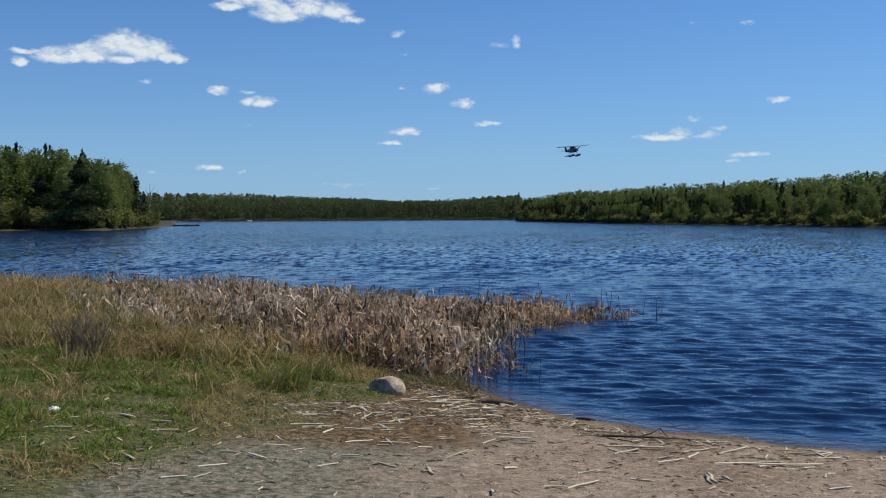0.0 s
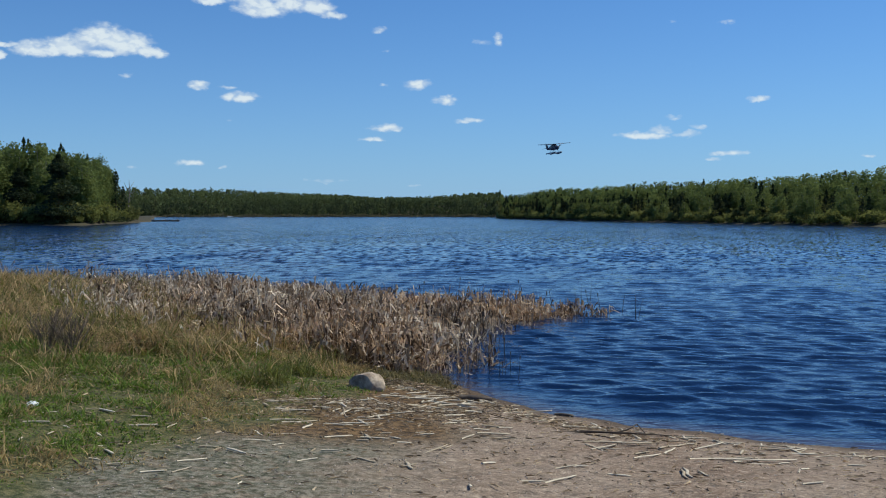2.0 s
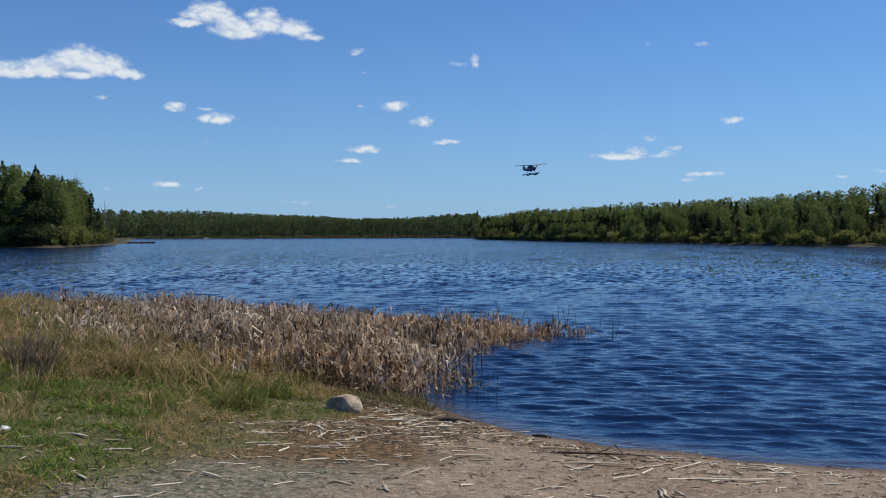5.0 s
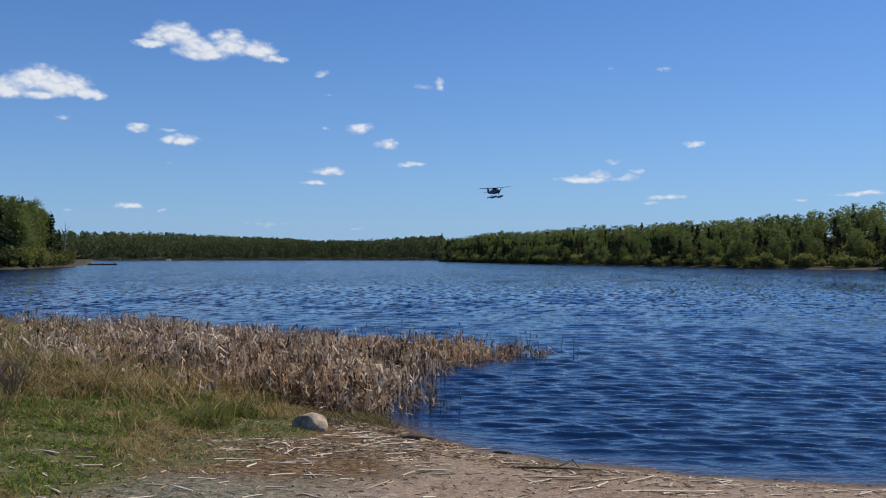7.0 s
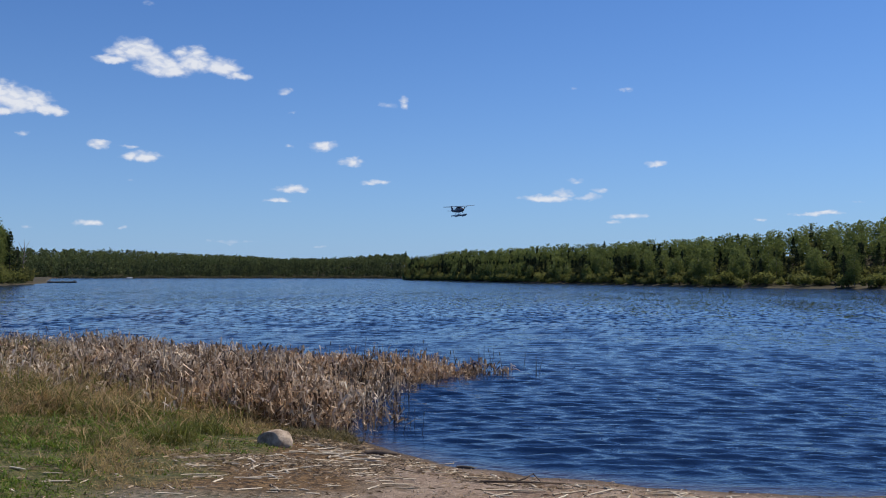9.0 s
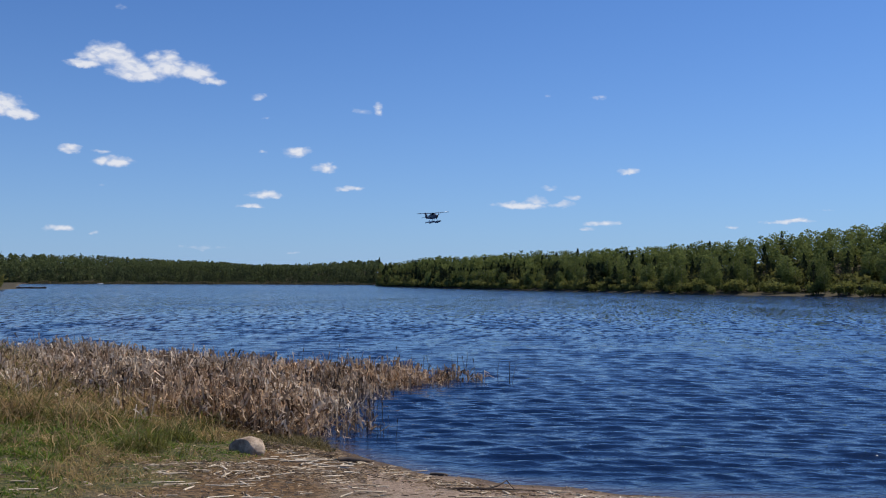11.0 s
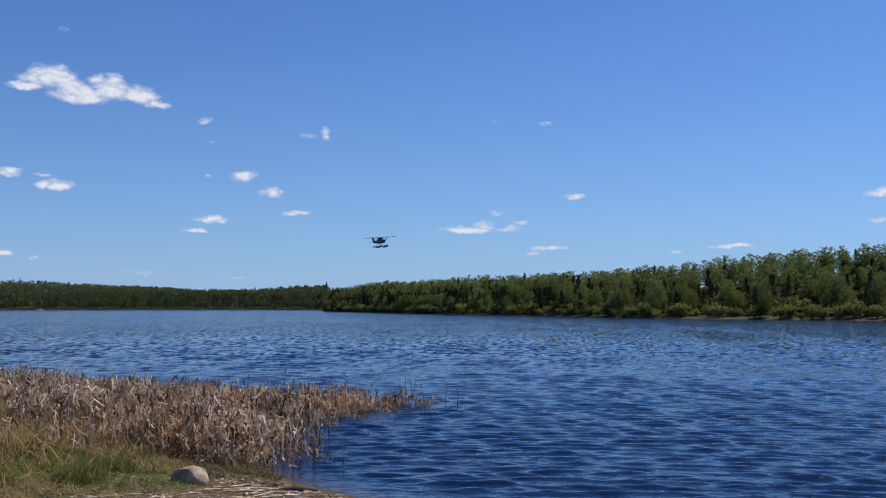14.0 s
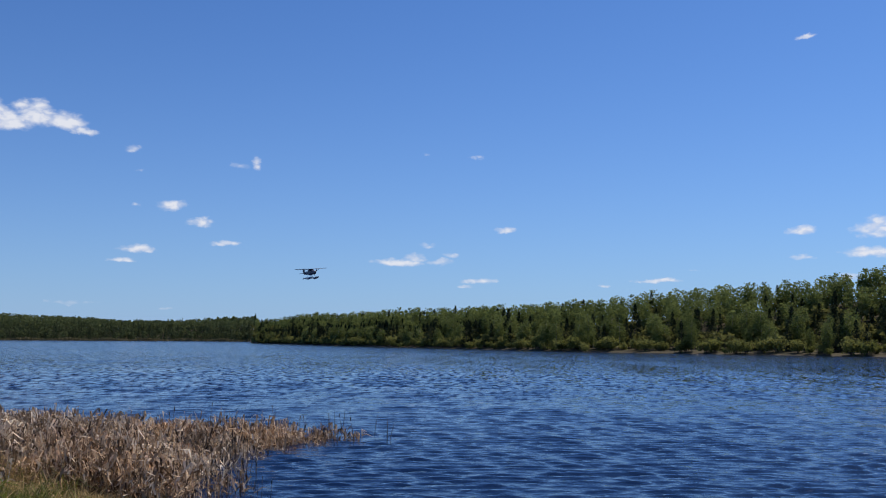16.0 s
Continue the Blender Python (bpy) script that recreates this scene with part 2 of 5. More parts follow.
def water_material():
    m, n = material("lake_water")
    v = n.put("ShaderNodeTexCoord").outputs["Object"]
    shallow = n.put("ShaderNodeAttribute", {"attribute_name": "shallow"}).outputs["Fac"]
    far = n.put("ShaderNodeAttribute", {"attribute_name": "swell"}).outputs["Fac"]
    calm = n.put("ShaderNodeAttribute", {"attribute_name": "rough"}).outputs["Fac"]
    gust = n.noise(n.vec("MULTIPLY", v, (0.25, 1.0, 1.0)), 0.05, 3.0, 0.6).outputs["Fac"]
    turned = n.put("ShaderNodeMapping", None, Vector=v, Rotation=(0, 0, radians(14)), Scale=(0.75, 1.0, 1.0)).outputs[0]
    chop = n.noise(turned, 2.4, 2.0, 0.55, 0.15).outputs["Fac"]
    ripple = n.noise(turned, 8.0, 3.0, 0.6, 0.3).outputs["Fac"]
    h = n.math("ADD", n.math("MULTIPLY", chop, 0.036), n.math("MULTIPLY", ripple, 0.014))
    h = n.math("MULTIPLY", h, n.smooth(gust, 0.3, 0.7, 0.8, 1.2))
    h = n.math("MULTIPLY", h, n.math("MULTIPLY_ADD", far, -0.75, 1.0))
    c = n.mix(shallow, (0.003, 0.013, 0.048), (0.046, 0.028, 0.024))
    p = n.put("ShaderNodeBsdfPrincipled", None, Base_Color=c, Roughness=calm, IOR=1.33)
    b = n.put("ShaderNodeBump", None, Height=h, Strength=1.0, Distance=1.0)
    # far off only the near faces of the short steep waves are seen: tilt them to and fro
    face = n.noise(n.vec("MULTIPLY", turned, (1.0, 0.26, 1.0)), 2.6, 2.0, 0.5, 0.2).outputs["Fac"]
    patch = n.noise(n.vec("MULTIPLY", turned, (1.0, 0.16, 1.0)), 0.22, 2.0, 0.5).outputs["Fac"]
    tilt = n.math("MULTIPLY_ADD", n.math("SUBTRACT", patch, 0.5), 0.3, n.math("ADD", n.math("SUBTRACT", face, 0.42), n.smooth(face, 0.52, 0.66, 0.0, 0.45)))
    tilt = n.math("MULTIPLY", n.math("MULTIPLY", tilt, far), -FAR_TILT)
    steep = n.noise(n.vec("MULTIPLY", turned, (1.0, 0.5, 1.0)), 7.0, 0.0, 0.5).outputs["Fac"]
    tilt = n.math("SUBTRACT", tilt, n.math("MULTIPLY", n.smooth(steep, 0.715, 0.81, 0.0, 0.85), n.smooth(far, 0.0, 0.5)))
    way = n.vec("ADD", b.outputs[0], n.put("ShaderNodeCombineXYZ", None, i1=tilt).outputs[0])
    n.tree.links.new(n.vec("NORMALIZE", way), p.inputs["Normal"])
    n.put("ShaderNodeOutputMaterial", None, Surface=p.outputs[0])
    return m


def rock_material():
    m, n = material("granite")
    v = n.put("ShaderNodeTexCoord").outputs["Object"]
    a = n.noise(v, 5.0, 5.0, 0.65).outputs["Fac"]
    b = n.noise(v, 45.0, 3.0, 0.7).outputs["Fac"]
    c = n.mix(n.smooth(a, 0.35, 0.65), (0.23, 0.165, 0.11), (0.56, 0.45, 0.33))
    c = n.mix(n.smooth(b, 0.58, 0.70), c, (0.15, 0.13, 0.12))
    return finish(m, n, c, 0.85, n.math("ADD", a, n.math("MULTIPLY", b, 0.3)), 0.6, 0.03)


def stalk_material(name, dark, light):
    m, n = material(name)
    v = n.put("ShaderNodeTexCoord").outputs["Object"]
    one = n.put("ShaderNodeObjectInfo").outputs["Random"]
    a = n.noise(n.vec("MULTIPLY", v, (3.0, 40.0, 40.0)), 1.0, 3.0, 0.6).outputs["Fac"]
    c = n.mix(n.math("ADD", n.math("MULTIPLY", one, 0.55), n.math("MULTIPLY", a, 0.45)), dark, light)
    return finish(m, n, c, 0.7, a, 0.4, 0.004, 0.3)


FAR_TILT = 0.46                     # steepness of the distant wave faces
GROUND, WATER, GRANITE = ground_material(), water_material(), rock_material()
ASPEN = leafy("aspen_leaves", (0.120, 0.155, 0.046), (0.236, 0.282, 0.090), 0.45)
SPRUCE = leafy("spruce_needles", (0.032, 0.046, 0.024), (0.072, 0.092, 0.042), 0.3)
WILLOW = leafy("willow_leaves", (0.145, 0.165, 0.044), (0.275, 0.285, 0.092), 0.5)
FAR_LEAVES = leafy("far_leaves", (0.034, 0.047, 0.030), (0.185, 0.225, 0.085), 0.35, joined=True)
WOOD_ASPEN = leafy("aspen_leaves_joined", (0.120, 0.155, 0.046), (0.236, 0.282, 0.090), 0.45, joined=True)
MARSH = leafy("sedge", (0.10, 0.10, 0.05), (0.24, 0.22, 0.12), 0.3, joined=True)
WOOD_BUSH = leafy("undergrowth_joined", (0.085, 0.10, 0.03), (0.21, 0.21, 0.07), 0.45, joined=True)
WOOD_SPRUCE = leafy("spruce_needles_joined", (0.032, 0.046, 0.024), (0.072, 0.092, 0.042), 0.3, joined=True)
BARK = plain("pale_bark", (0.26, 0.24, 0.20), 0.9, 0.4, 3.0)
DARK_BARK = plain("dark_bark", (0.075, 0.060, 0.048), 0.9, 0.35, 3.0)
GREY_WOOD = plain("weathered_wood", (0.20, 0.175, 0.15), 0.9, 0.35, 5.0)
PEBBLE = blade_material("pebble_stone", 0.0)
BLADES, REED = blade_material("grass_blades", 0.45), blade_material("dead_reed_leaves", 0.35)
STALK = stalk_material("dry_stalk", (0.30, 0.22, 0.13), (0.86, 0.77, 0.60))
TWIG = stalk_material("dark_twig", (0.035, 0.026, 0.02), (0.12, 0.085, 0.06))
SHRUB = stalk_material("shrub_twigs", (0.075, 0.055, 0.038), (0.21, 0.16, 0.11))
STEM = stalk_material("dark_reed_stem", (0.03, 0.028, 0.024), (0.10, 0.075, 0.05))
DRIFT = plain("wet_driftwood", (0.075, 0.055, 0.042), 0.75, 0.5, 6.0)
PAPER = plain("crumpled_paper", (0.82, 0.82, 0.80), 0.8, 0.06, 20.0)
PLANE_PAINT = plain("aircraft_dark_blue_paint", (0.11, 0.12, 0.16), 0.35, 0.08, 2.0, bump=0.02)
PLANE_STRIPE = plain("aircraft_dark_paint", (0.06, 0.08, 0.14), 0.35, 0.1, 2.0, bump=0.02)
PLANE_METAL = plain("aluminium", (0.42, 0.43, 0.45), 0.4, 0.12, 2.0, 0.8, bump=0.02)
PLANE_DARK = plain("black_metal", (0.02, 0.02, 0.022), 0.45, 0.2, 4.0)
PLANE_GLASS, gn = material("cabin_glass")
gp = gn.put("ShaderNodeBsdfPrincipled", None, Base_Color=(0.02, 0.025, 0.03, 1), Roughness=0.05, IOR=1.5)
gn.put("ShaderNodeOutputMaterial", None, Surface=gp.outputs[0])

# ---------------------------------------------------------------- mesh helpers


def mesh_of(name, verts, faces, mat, smooth=False, attrs=None):
    me = bpy.data.meshes.new(name)
    verts = np.asarray(verts, dtype=np.float32)
    faces = np.asarray(faces, dtype=np.int32)
    k = faces.shape[1]
    me.vertices.add(len(verts))
    me.vertices.foreach_set("co", verts.ravel())
    me.loops.add(faces.size)
    me.loops.foreach_set("vertex_index", faces.ravel())
    me.polygons.add(len(faces))
    me.polygons.foreach_set("loop_start", np.arange(0, faces.size, k, dtype=np.int32))
    me.polygons.foreach_set("loop_total", np.full(len(faces), k, dtype=np.int32))
    me.update(calc_edges=True)
    me.polygons.foreach_set("use_smooth", np.full(len(faces), smooth))
    for key, values in (attrs or {}).items():
        values = np.asarray(values, dtype=np.float32)
        if values.ndim == 1:
            me.attributes.new(key, "FLOAT", "POINT").data.foreach_set("value", values)
        else:
            rgba = np.ones((len(values), 4), dtype=np.float32)
            rgba[:, :3] = values
            me.attributes.new(key, "FLOAT_COLOR", "POINT").data.foreach_set("color", rgba.ravel())
    me.materials.append(mat)
    return me


def bm_mesh(name, bm, mat, smooth=False):
    me = bpy.data.meshes.new(name)
    bm.to_mesh(me)
    bm.free()
    me.polygons.foreach_set("use_smooth", [smooth] * len(me.polygons))
    me.materials.append(mat)
    return me


def part(name, me, parent, label=""):
    ob = new(name, me)
    ob.parent = parent
    return tagged(ob, label)


def tube(path, radii, sides=6):
    """Vertices and quads of a tapered tube along a path, closed by its own taper."""
    path = [Vector(p) for p in path]
    verts, faces = [], []
    for i, p in enumerate(path):
        d = (path[min(i + 1, len(path) - 1)] - path[max(i - 1, 0)]).normalized()
        side = d.cross(Vector((0.31, 0.17, 0.93)) if abs(d.z) < 0.9 else Vector((1, 0, 0))).normalized()
        up = side.cross(d)
        for k in range(sides):
            a = 2 * math.pi * k / sides
            verts.append(p + (side * math.cos(a) + up * math.sin(a)) * radii[i])
    for i in range(len(path) - 1):
        for k in range(sides):
            a, b = i * sides + k, i * sides + (k + 1) % sides
            faces.append((a, b, b + sides, a + sides))
    for ring in (0, len(path) - 1):
        c = len(verts)
        verts.append(path[ring])
        for k in range(0, sides, 2):
            faces.append((ring * sides + k, ring * sides + (k + 1) % sides, ring * sides + (k + 2) % sides, c))
    return [tuple(v) for v in verts], faces


def join(pieces):
    verts, faces = [], []
    for v, f in pieces:
        o = len(verts)
        verts += v
        faces += [tuple(i + o for i in q) for q in f]
    return verts, faces


def poly_sd(px, py, poly):
    """Signed distance to a polygon, positive inside."""
    best = np.full(px.shape, 1e18)
    inside = np.zeros(px.shape, bool)
    for (x0, y0), (x1, y1) in zip(poly, poly[1:] + poly[:1]):
        dx, dy = x1 - x0, y1 - y0
        t = np.clip(((px - x0) * dx + (py - y0) * dy) / (dx * dx + dy * dy), 0, 1)
        best = np.minimum(best, (px - x0 - t * dx) ** 2 + (py - y0 - t * dy) ** 2)
        cross = ((y0 > py) != (y1 > py)) & (px < (x1 - x0) * (py - y0) / (y1 - y0 + 1e-12) + x0)
        inside ^= cross
    return np.where(inside, 1, -1) * np.sqrt(best)


def wob(x, y, scale, seed=0.0):
    """Smooth value noise from a few turned sines, about -1 to 1."""
    s = np.zeros(np.shape(x))
    for k in range(5):
        a = 1.1 + 2.4 * k + seed
        f = scale * (1 + 0.43 * k)
        s = s + np.sin(f * (x * math.cos(a) + y * math.sin(a)) + 3.7 * k + seed * 5 + 1.3 * np.sin(f * 0.6 * (x * math.sin(a) - y * math.cos(a)) + k))
    return s / 3.2


def sstep(x, a, b):
    t = np.clip((x - a) / (b - a), 0, 1)
    return t * t * (3 - 2 * t)


# ---------------------------------------------------------------- plan of the place
LAND = [(0.35, 18.3), (1.22, 16.7), (1.96, 15.4), (2.9, 14.7), (3.8, 14.15), (4.55, 13.6), (5.65, 13.2), (6.95, 12.8), (12, 11.6), (25, 9.5), (60, 0), (140, -80),
        (60, -400), (-300, -400), (-300, 30), (-120, 40), (-60, 47), (-32, 45.5), (-20, 43.3), (-13, 41.6), (-9.3, 37), (-6.0, 29.5), (-2.2, 22.4), (-0.4, 19.3)]
MEADOW = [(-0.3, 18.6), (-0.9, 17.2), (-1.3, 15.8), (-1.7, 14.0), (-2.0, 12.2), (-2.4, 10.9), (-2.8, 9.8), (-3.2, 8.6), (-3.9, 7.6), (-8, 5.5), (-30, 0),
          (-300, 0), (-300, 30), (-120, 40), (-60, 47), (-32, 45.5), (-20, 43.3), (-13, 41.6), (-9.3, 37), (-6.0, 29.5), (-2.2, 22.4)]
GRASSY = [(0.3, 18.8), (0.2, 17.9), (-0.35, 17.1), (-0.6, 16.6), (-0.8, 15.4), (-1.2, 13.6), (-1.5, 12.0), (-1.9, 10.8), (-2.3, 9.8), (-2.7, 8.9), (-3.1, 7.8), (-4.3, 6.0), (-8, 4.5), (-30, -2),
          (-300, -2), (-300, 30), (-120, 40), (-60, 47), (-32, 45.5), (-20, 43.3), (-13, 41.6), (-9.3, 37), (-6.0, 29.5), (-2.2, 22.4)]
REEDS = [(0.14, 18.7), (0.62, 20.8), (0.96, 23.5), (1.66, 26.6), (3.3, 28.6), (4.75, 30.1), (4.6, 30.9), (2.5, 30.6), (0.5, 30.9), (-1.8, 32.8), (-4.5, 36.3), (-8, 40.5),
         (-13, 43), (-19, 44), (-32, 47), (-32, 45.5), (-19, 42.4), (-12.5, 41), (-9.6, 36.5), (-7.4, 30), (-6.2, 26.0), (-4.2, 22.6), (-1.7, 19.8), (-0.4, 18.5)]
THATCH = [(-0.75, 17.3), (-0.45, 16.9), (0.1, 16.95), (0.42, 17.1), (0.5, 17.5), (0.3, 18.7), (-0.4, 19.0), (-1.0, 18.2)]
REED_MIX = [(-1.4, 19.2), (-4.0, 22.3), (-6.0, 25.8), (-7.3, 30), (-9.5, 36), (-13, 37), (-10.6, 29), (-8.4, 24), (-5.4, 20.4), (-2.6, 18.6)]
TUSSOCKS = [(-2.55, 15.5, 0.14, 22), (-2.3, 15.8, 0.16, 20), (-3.3, 14.9, 0.2, 16), (-3.0, 16.9, 0.25, 20), (-4.6, 15.6, 0.25, 14), (-2.2, 17.4, 0.25, 10), (-1.7, 17.6, 0.2, 6), (-5.2, 14.6, 0.3, 12), (-6.6, 16.6, 0.3, 30), (-5.7, 16.5, 0.25, 22), (-3.9, 16.2, 0.3, 14), (-1.5, 15.6, 0.2, 8)]
FRINGE = [(0.1, 18.4), (0.95, 18.5), (1.45, 20.5), (1.5, 24.0), (2.6, 26.9), (5.4, 29.6), (5.2, 31.2), (0.5, 32.5), (0.9, 24)]
SHORE_AZ = [-180, -60, -40, -23, -18.5, -16.2, -15.1, -14.8, 0, 4.2, 4.5, 8, 11.7, 18.4, 23, 28, 33, 39, 60, 90, 180]
SHORE_R = [900, 300, 280, 270, 258, 320, 372, 862, 862, 800, 560, 430, 350, 280, 246, 234, 223, 212, 200, 240, 900]
HILL_AZ = [-60, -24, -20, -17, -16.4, -14.75, -14.6, -11.7, -7.8, -5, -2.6, 0.5, 2.7, 4.3, 4.5, 7, 10, 15, 19, 23, 29, 34, 39, 60]
HILL_H = [13, 11.5, 8.2, 3.0, 0.2, 0.4, 18.4, 18.4, 13.8, 11.7, 9.0, 9.4, 12.4, 13.0, 6.0, 7.2, 5.8, 6.2, 6.0, 6.6, 9.4, 10.6, 13.4, 14.5]


def height(x, y):
    """Height of the ground over the lake, and the distances used for its cover."""
    x, y = np.asarray(x, float), np.asarray(y, float)
    d = poly_sd(x, y, LAND) + 0.10 * wob(x, y, 1.7) + 0.05 * wob(x, y, 4.1, 2.0)
    near = np.where(d > 0, 2.0 * (1 - np.exp(-np.maximum(d, 0) * 0.06)), np.maximum(d * 0.11, -1.6))
    near = near + np.where(d > 0.3, 0.02 * wob(x, y, 2.3, 1.0) + 0.012 * wob(x, y, 6.0, 3.0), 0)
    r, az = np.hypot(x, y), np.degrees(np.arctan2(x, y))
    shore = np.interp(az, SHORE_AZ, SHORE_R) + 1.5 * wob(x, y, 0.13, 4.0)
    back = r - shore
    top = np.interp(az, HILL_AZ, HILL_H)
    far = np.where(back > 0, 0.12 + 0.38 * sstep(back, 0, 5) + top * sstep(back, 4, np.minimum(9 * np.maximum(top, 3), np.where(az > 4.4, 58, np.where(az < -15.3, 62, 999)))) - 0.1 * (back < 1.2), np.maximum(back * 0.12, -1.6))
    far = np.where((az < -14.55) & (az > -24) & (r > 862), np.maximum(far, 18.9 * sstep(r - 862, 4, 165)), far)
    return np.where(r < 150, near, np.maximum(far, np.where(d > 0, near, -2))), d, back


def polar(azimuths, radii):
    a, r = np.meshgrid(np.radians(azimuths), radii)
    x, y = (r * np.sin(a)).ravel(), (r * np.cos(a)).ravel()
    na, nr = len(azimuths), len(radii)
    i, j = np.meshgrid(np.arange(nr - 1), np.arange(na - 1), indexing="ij")
    q = (i * na + j).ravel()
    return x, y, np.stack([q, q + na, q + na + 1, q + 1], 1)


def build_ground():
    front = np.concatenate([np.arange(-34, -17.6, 0.5), np.arange(-17.5, -14.05, 0.1), np.arange(-14, 52.01, 0.5)])
    az = np.concatenate([np.arange(-180, -34, 4.0), front, np.arange(54, 180.1, 4.0)])
    az[-1] = 180.0
    r = np.concatenate([[0.0, 0.5], np.exp(np.arange(0, math.log(192), 0.026)), 192 * np.exp(np.arange(0, math.log(2.15), 0.0075)), 413 * np.exp(np.arange(0.01, math.log(8.5), 0.024))])
    x, y, f = polar(az, r)
    z, d, back = height(x, y)
    grass = sstep(poly_sd(x, y, MEADOW) + 0.35 * wob(x, y, 1.3, 5.0) + 0.2 * wob(x, y, 3.9, 6.0), -0.5, 0.5)
    peat = sstep(3.0 - np.abs(poly_sd(x, y, MEADOW)) + 0.6 * wob(x, y, 1.9, 7.0), 0.2, 1.3) * sstep(y, 10.7, 12.3) * sstep(2.4 - x, 0, 1.4)
    moss = sstep(poly_sd(x, y, MEADOW) + 0.5 * wob(x, y, 1.1, 9.0), -3.4, -1.0) * (1 - sstep(y, 12.5, 14.5))
    wet = sstep(0.75 - d + 0.15 * wob(x, y, 3.0), 0.0, 0.8)
    forest = sstep(np.where(np.hypot(x, y) > 150, back, -9), -3.0, -0.5)
    ob = new("ground", mesh_of("ground", np.stack([x, y, z], 1), f[:, ::-1], GROUND, True, {"grass": grass, "moss": moss, "peat": peat, "wet": np.where(np.hypot(x, y) > 150, 0.8, wet), "forest": forest}))
    tagged(ob, "lake shore of grey-brown gravel, peat and grassy meadow", "ground", kind="structure")


def build_water():
    rng = np.random.default_rng(4)
    front = np.arange(-31, 46.01, 0.24)
    az = np.concatenate([np.arange(-180, -31, 7.0), front, np.arange(51, 180.1, 7.0)])
    az[-1] = 180.0
    r = np.concatenate([9.5 * np.exp(np.arange(0, math.log(45 / 9.5), 0.0038)), np.exp(np.arange(math.log(45.2), math.log(130), 0.0055)), 131 * np.exp(np.arange(0.02, math.log(40), 0.06))])
    x, y, f = polar(az, r)
    d = -poly_sd(x, y, LAND)
    z = np.zeros(len(x))
    reach = np.hypot(x, y)
    cell = np.interp(reach, [40, 50], [0.0038, 0.0055]) * reach
    # short-crested wind chop: ripples near by, waves of a metre or more everywhere
    for k in range(84):
        length = 0.23 + 0.54 * rng.random() ** 1.5
        a = radians(-104 + rng.normal() * 16)
        w = 2 * math.pi / length
        drift = 0.35 * wob(x, y, 0.5, k * 0.7) if k % 3 == 0 else 0.0
        z += 0.0055 * length * sstep(length / cell, 2.4, 3.8) * np.sin(w * (x * math.cos(a) + y * math.sin(a)) + drift + rng.random() * 6.28)
    for k in range(24):
        length = 0.65 + 1.25 * rng.random()
        a = radians(-104 + rng.normal() * 30)
        w = 2 * math.pi / length
        z += 0.0050 * length * sstep(reach, 22, 65) * sstep(length / cell, 2.4, 3.8) * np.sin(w * (x * math.cos(a) + y * math.sin(a)) + rng.random() * 6.28)
    z += 3.0 * (z * z - np.mean(z * z))
    z *= (0.95 + 0.2 * wob(x, y, 0.16, 8.0)) * (0.15 * sstep(d, -0.05, 0.3) + 0.85 * sstep(d, 0.1, 1.9)) * (1 - sstep(reach, 62, 128))
    shallow = 1 - sstep(d, 0.0, 0.75)
    shallow = np.where(reach > 100, 0, shallow)
    ob = new("water", mesh_of("water", np.stack([x, y, z], 1), f[:, ::-1], WATER, True, {"shallow": shallow, "swell": sstep(reach, 28, 85) * (1 - 0.6 * sstep(reach, 110, 420)), "rough": 0.045 + 0.10 * sstep(reach, 90, 300)}))
    tagged(ob, "wind-rippled deep blue lake water under a clear sky", "water", kind="structure")


build_ground()
build_water()

# ---------------------------------------------------------------- trees


def leaf_quads(centres, size, rng, up=0.35):
    """One tilted three-cornered leaf clump at each centre."""
    n = len(centres)
    nrm = rng.normal(size=(n, 3))
    nrm[:, 2] += up * np.sign(rng.random(n) - 0.15)
    nrm /= np.linalg.norm(nrm, axis=1)[:, None]
    t = np.cross(nrm, rng.normal(size=(n, 3)))
    t /= np.linalg.norm(t, axis=1)[:, None]
    b = np.cross(nrm, t)
    s = (size * (0.6 + 0.8 * rng.random(n)))[:, None]
    c = np.asarray(centres)
    v = np.stack([c - t * s * 0.5 - b * s * 0.3, c + t * s * 0.6 - b * s * 0.2, c + b * s * 0.62], 1).reshape(-1, 3)
    return v, np.arange(3 * n).reshape(n, 3)


def limb_set(rng, top, base, count, reach, lean=0.6, r0=0.12):
    pieces = [tube([(0, 0, -0.4), (0.03 * top * rng.normal() * 0.3, 0.03 * top * rng.normal() * 0.3, top * 0.5), (0.02 * top * rng.normal(), 0.02 * top * rng.normal(), top)], [r0, r0 * 0.65, r0 * 0.12])]
    ends = []
    for k in range(count):
        z = base + (top * 0.95 - base) * (k + 0.5) / count
        a = 2.4 * k + rng.random()
        l = reach * (1 - 0.45 * abs(2 * (z - base) / (top - base) - 0.7)) * (0.7 + 0.5 * rng.random())
        e = (math.cos(a) * l, math.sin(a) * l, z + lean * l)
        pieces.append(tube([(0, 0, z), (e[0] * 0.5, e[1] * 0.5, z + lean * l * 0.35), e], [r0 * 0.35, r0 * 0.22, r0 * 0.06], 4))
        ends.append(e)
    return join(pieces), ends


